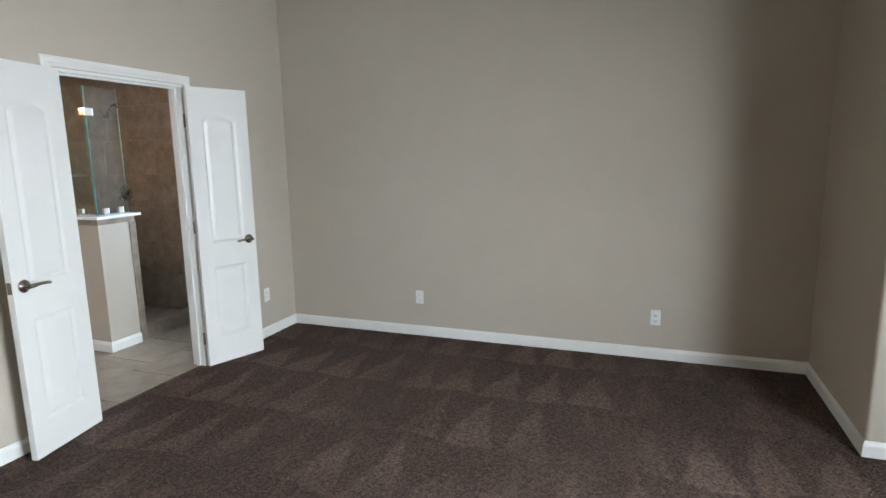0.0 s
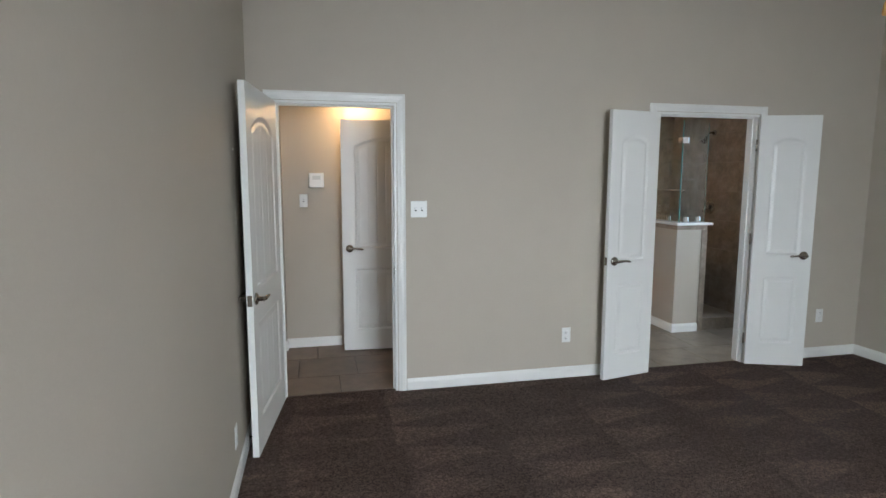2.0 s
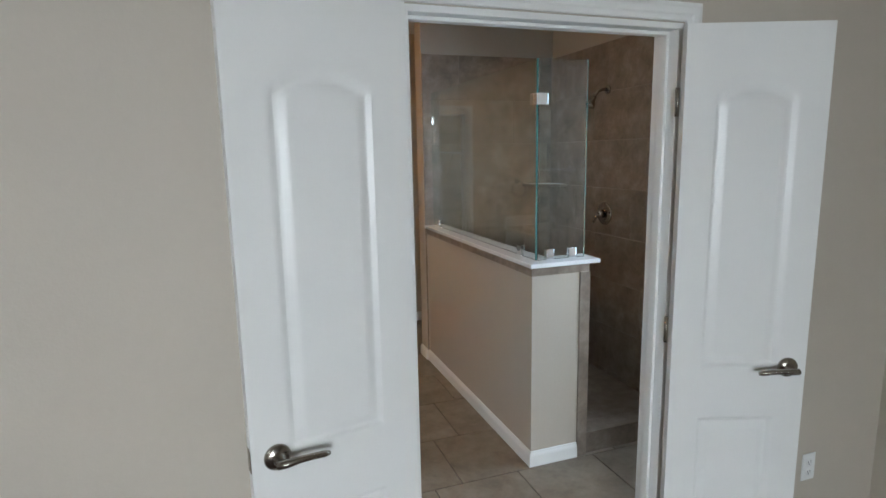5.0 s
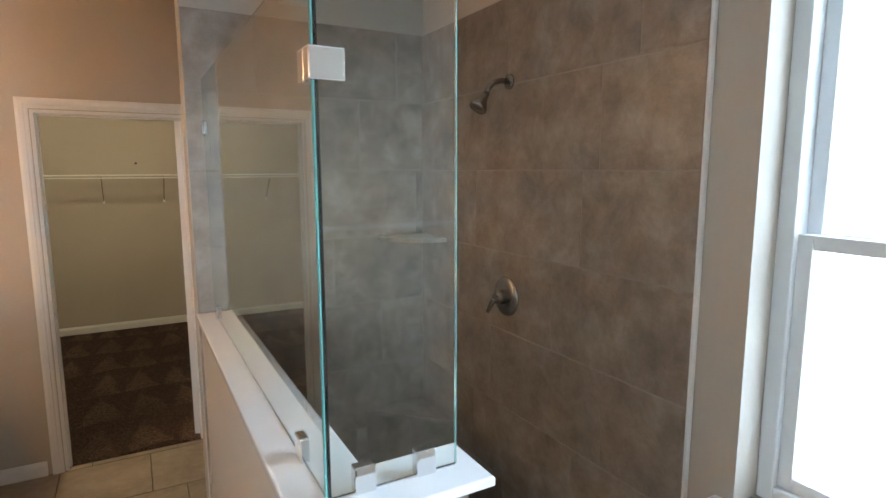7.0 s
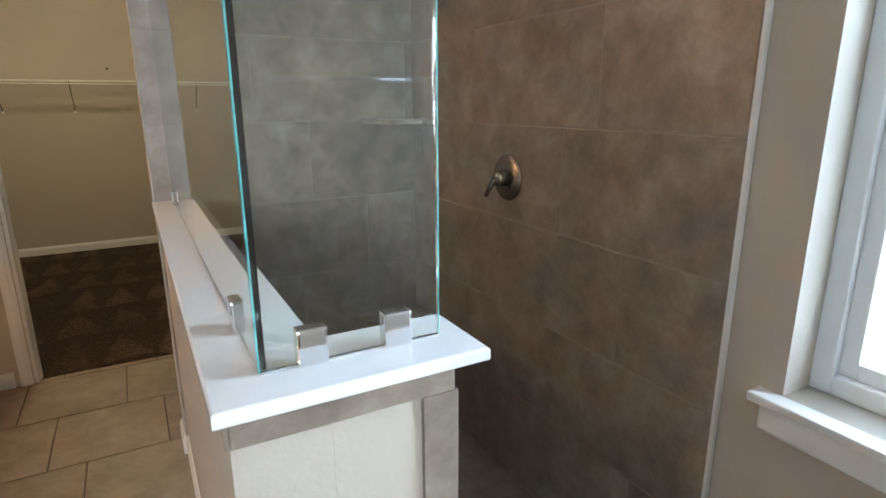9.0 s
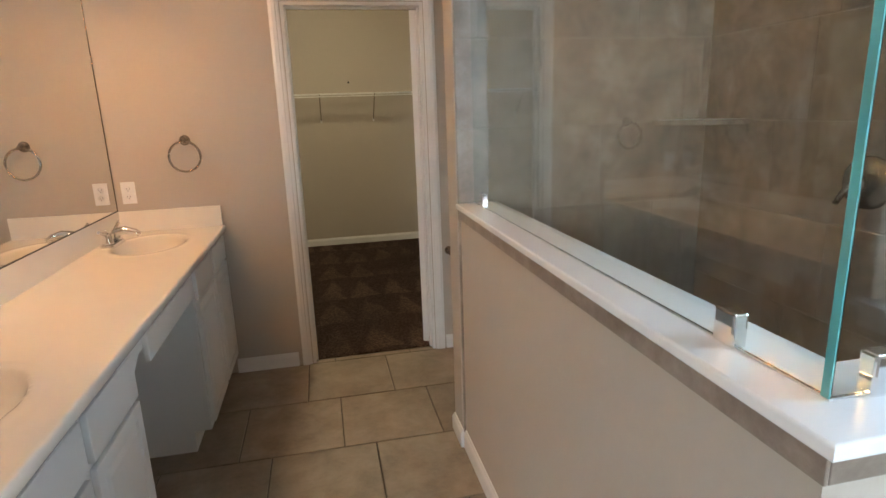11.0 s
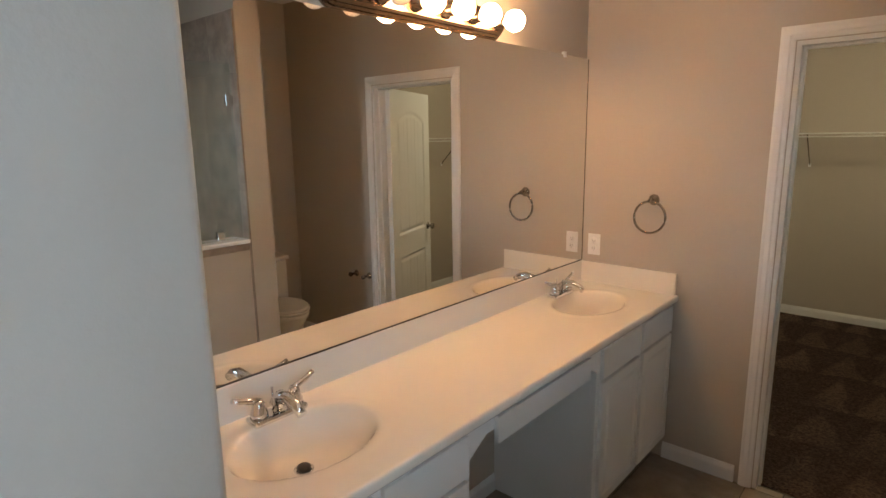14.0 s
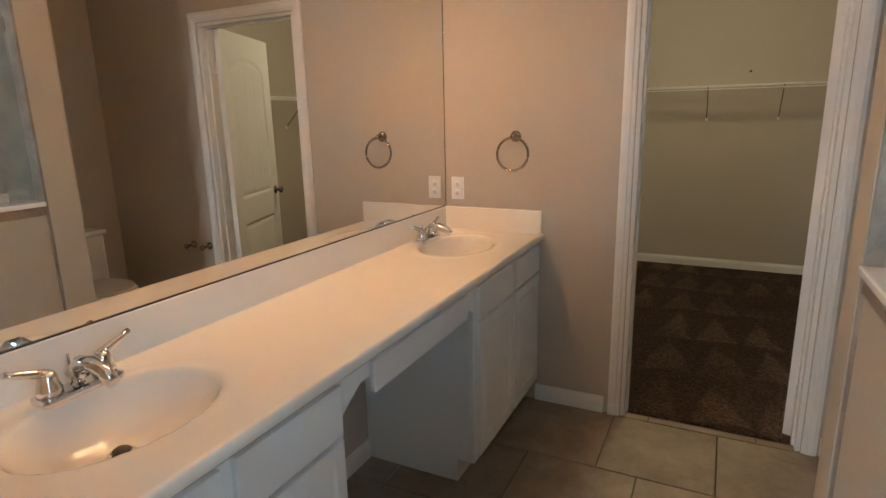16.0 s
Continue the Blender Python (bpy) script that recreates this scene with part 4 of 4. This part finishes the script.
stop = thing("door_stop", "small white spring door stop on the baseboard", "door stop", (LX + 0.013, -0.66, 0.055))
part("base", lathe([(0.0, 0.0), (0.012, 0.0), (0.011, 0.006), (0.0, 0.007)], "x", (0, 0, 0), 14), NICKEL, stop)
part("rod", tube([(0.004, 0, 0), (0.065, 0, 0)], 0.0045, 8), NICKEL, stop)
part("tip", lathe([(0.008, 0.062), (0.009, 0.072), (0.006, 0.080), (0.0, 0.081)], "x", (0, 0, 0), 12), PLASTIC, stop)
strike = thing("strike_plate", "brushed nickel strike plate on the hall door jamb", "strike plate", (HALL[1] - 0.018, 0.02, 0.888))
part("plate", boxes((-0.002, -0.0002, -0.014, 0.014, -0.03, 0.03), bevel=0.0006), NICKEL, strike)

# ---- ceiling fan, of which the pull chains hang into view ----
fan = thing("ceiling_fan", "ceiling fan with two beaded pull chains and wooden fobs", "ceiling fan", (-0.49, -2.24, 0))
part("canopy", lathe([(0.0, CZ), (0.075, CZ - 0.001), (0.07, CZ - 0.03), (0.03, CZ - 0.06), (0.0, CZ - 0.06)], "z"), BRONZE, fan)
part("downrod", tube([(0, 0, CZ - 0.05), (0, 0, 2.86)], 0.013, 10), BRONZE, fan)
part("motor", lathe([(0.0, 2.87), (0.05, 2.87), (0.12, 2.84), (0.135, 2.78), (0.12, 2.73), (0.06, 2.71), (0.055, 2.66), (0.0, 2.655)], "z"), BRONZE, fan)
for k in range(5):
    a = radians(72 * k + 20)
    b = part("blade", boxes((0.20, 0.64, -0.062, 0.062, -0.004, 0.004), bevel=0.003), BLADE, fan)
    b.matrix_basis = pose(0, 0, 2.80, 0, 0, 72 * k + 20) @ pose(0, 0, 0, 10, 0, 0)
    part("blade_iron", boxes((0.10, 0.22, -0.02, 0.02, -0.004, 0.0), bevel=0.002), BRONZE, fan).matrix_basis = pose(0, 0, 2.79, 0, 0, 72 * k + 20)
for x, y, z in ((-0.02, 0.02, 2.135), (0.03, -0.01, 2.215)):
    ch = part("pull_chain", tube([(x, y, 2.67), (x, y, z + 0.03)], 0.0022, 6), NICKEL, fan)
    part("fob", lathe([(0.0, z + 0.036), (0.005, z + 0.034), (0.009, z + 0.018), (0.012, z - 0.006), (0.010, z - 0.016), (0.0, z - 0.018)], "z", (x, y, 0), 14), WOOD, ch)

# ---- tiles ----
MESHES = {}


def tile_mesh(w, h, t, mat):
    key = (round(w, 3), round(h, 3), t, mat.name)
    if key not in MESHES:
        e = min(0.0025, w / 4, h / 4)
        bm = bmesh.new()
        lo = [bm.verts.new(p) for p in ((0, 0, 0), (w, 0, 0), (w, h, 0), (0, h, 0))]
        mi = [bm.verts.new(p) for p in ((0, 0, t - e), (w, 0, t - e), (w, h, t - e), (0, h, t - e))]
        hi = [bm.verts.new(p) for p in ((e, e, t), (w - e, e, t), (w - e, h - e, t), (e, h - e, t))]
        bm.faces.new(hi)
        for k in range(4):
            j = (k + 1) % 4
            bm.faces.new((lo[k], lo[j], mi[j], mi[k]))
            bm.faces.new((mi[k], mi[j], hi[j], hi[k]))
        MESHES[key] = mesh_of("tile", bm, mat)
    return MESHES[key]


def tile_field(parent, origin, U, V, size, tw, th, offsets, v_first, gap, t, mat, holes=()):
    """Tiles on a plane: origin, two unit directions, the field's size, the tile's size and each row's shift."""
    origin, U, V = Vector(origin), Vector(U), Vector(V)
    N = U.cross(V)
    rng = random.Random(5)
    j, v = 0, v_first
    while v < size[1]:
        v0, v1 = max(v, 0), min(v + th - gap, size[1])
        u = offsets[j % len(offsets)] - tw * 2
        while u < size[0]:
            u0, u1 = max(u, 0), min(u + tw - gap, size[0])
            if u1 - u0 > 0.012 and v1 - v0 > 0.012 and not any(a0 < (u0 + u1) / 2 < a1 and b0 < (v0 + v1) / 2 < b1 for a0, a1, b0, b1 in holes):
                ob = new("tile", tile_mesh(u1 - u0, v1 - v0, t, mat))
                ob.parent = parent
                p = origin + U * u0 + V * v0 + N * rng.uniform(-0.0006, 0.0004)
                ob.matrix_basis = Matrix((( U.x, V.x, N.x, p.x), (U.y, V.y, N.y, p.y), (U.z, V.z, N.z, p.z), (0, 0, 0, 1)))
            u += tw
        v += th
        j += 1


# bathroom floor: 46 cm tiles, rows shifted
tile_field(bath_floor, (-0.655, 0.06, -0.012), (1, 0, 0), (0, 1, 0), (WX + 0.65, CY - 0.02), 0.46, 0.468, [0.454, 0.15, 0.30, 0.0, 0.16, 0.305, 0.162], -0.055, 0.005, 0.012, FLOOR_TILE)
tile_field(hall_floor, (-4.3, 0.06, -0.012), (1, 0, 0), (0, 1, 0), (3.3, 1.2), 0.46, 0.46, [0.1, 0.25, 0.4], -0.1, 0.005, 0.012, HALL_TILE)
# shower walls
tiled = structure("wall_shower_tile_bed", boxes((WX - 0.0135, WX - 0.001, 1.022, SY + 0.011, 0, 2.385)), GROUT, "stone-look tile wall of the shower", "tile wall")
for k, (yo) in enumerate((1.30, 1.25, 1.49, 1.35, 1.62, 1.476, 1.40, 1.25)):
    z0 = 0.0 if k == 0 else 0.06 + 0.333 * (k - 1)
    z1 = min(0.06 + 0.333 * k, 2.39)
    y = yo - 0.667
    while y < SY:
        a, b = max(y, 1.025), min(y + 0.6645, SY)
        if b - a > 0.015 and z1 - z0 > 0.015:
            ob = new("tile", tile_mesh(b - a, z1 - z0 - 0.0025, 0.009, SHOWER_TILE))
            ob.parent = tiled
            ob.matrix_basis = Matrix(((0, 0, -1, WX - 0.006), (-1, 0, 0, b), (0, 1, 0, z0), (0, 0, 0, 1)))
        y += 0.667
trim = structure("trim_tile_edge", boxes((WX - 0.018, WX - 0.001, 1.012, 1.0218, 0, 2.39), bevel=0.003), TRIM, "white caulked edge of the tile wall", "trim")
back = structure("wall_shower_back_bed", boxes((0.949, WX - 0.017, SY + 0.0015, SY + 0.0118, 0, 2.385)), GROUT, "stone-look tile back wall of the shower", "tile wall")
tile_field(back, (0.949, SY + 0.009, 0.06 - 0.333), (1, 0, 0), (0, 0, 1), (WX - 0.017 - 0.949, 2.663), 0.667, 0.333, [0.3, 0.05, 0.55, 0.2, 0.62, 0.4, 0.1], 0.0, 0.003, 0.009, SHOWER_TILE)
inner = structure("wall_half_tile_bed", boxes((1.0952, 1.1055, 1.076, SY, 0, 1.077), (1.2352, 1.2505, 0.956, 1.075, 0, 1.077), (1.10, 1.245, 1.0752, 1.080, 0, 1.077)), GROUT, "tiled inner face of the shower half wall", "tile wall")
tile_field(inner, (1.099, 1.08, 0.06 - 0.333), (0, 1, 0), (0, 0, 1), (SY - 1.085, 1.35), 0.667, 0.333, [0.3, 0.05, 0.55], 0.0, 0.003, 0.008, SHOWER_TILE)
tile_field(inner, (1.244, 0.956, 0.06 - 0.333), (0, 1, 0), (0, 0, 1), (0.127, 1.35), 0.667, 0.333, [0.3, 0.3], 0.0, 0.003, 0.008, SHOWER_TILE)
edge = structure("trim_shower_edge", boxes((1.2352, 1.296, 0.947, 0.9555, 0, 1.0345), bevel=0.002), SHOWER_TILE, "vertical stone-look edge tile of the half wall", "trim")
pan = structure("floor_5", boxes((1.105, WX - 0.016, 1.085, SY, -0.005, 0.03)), SHOWER_TILE, "stone-look shower floor", "floor")
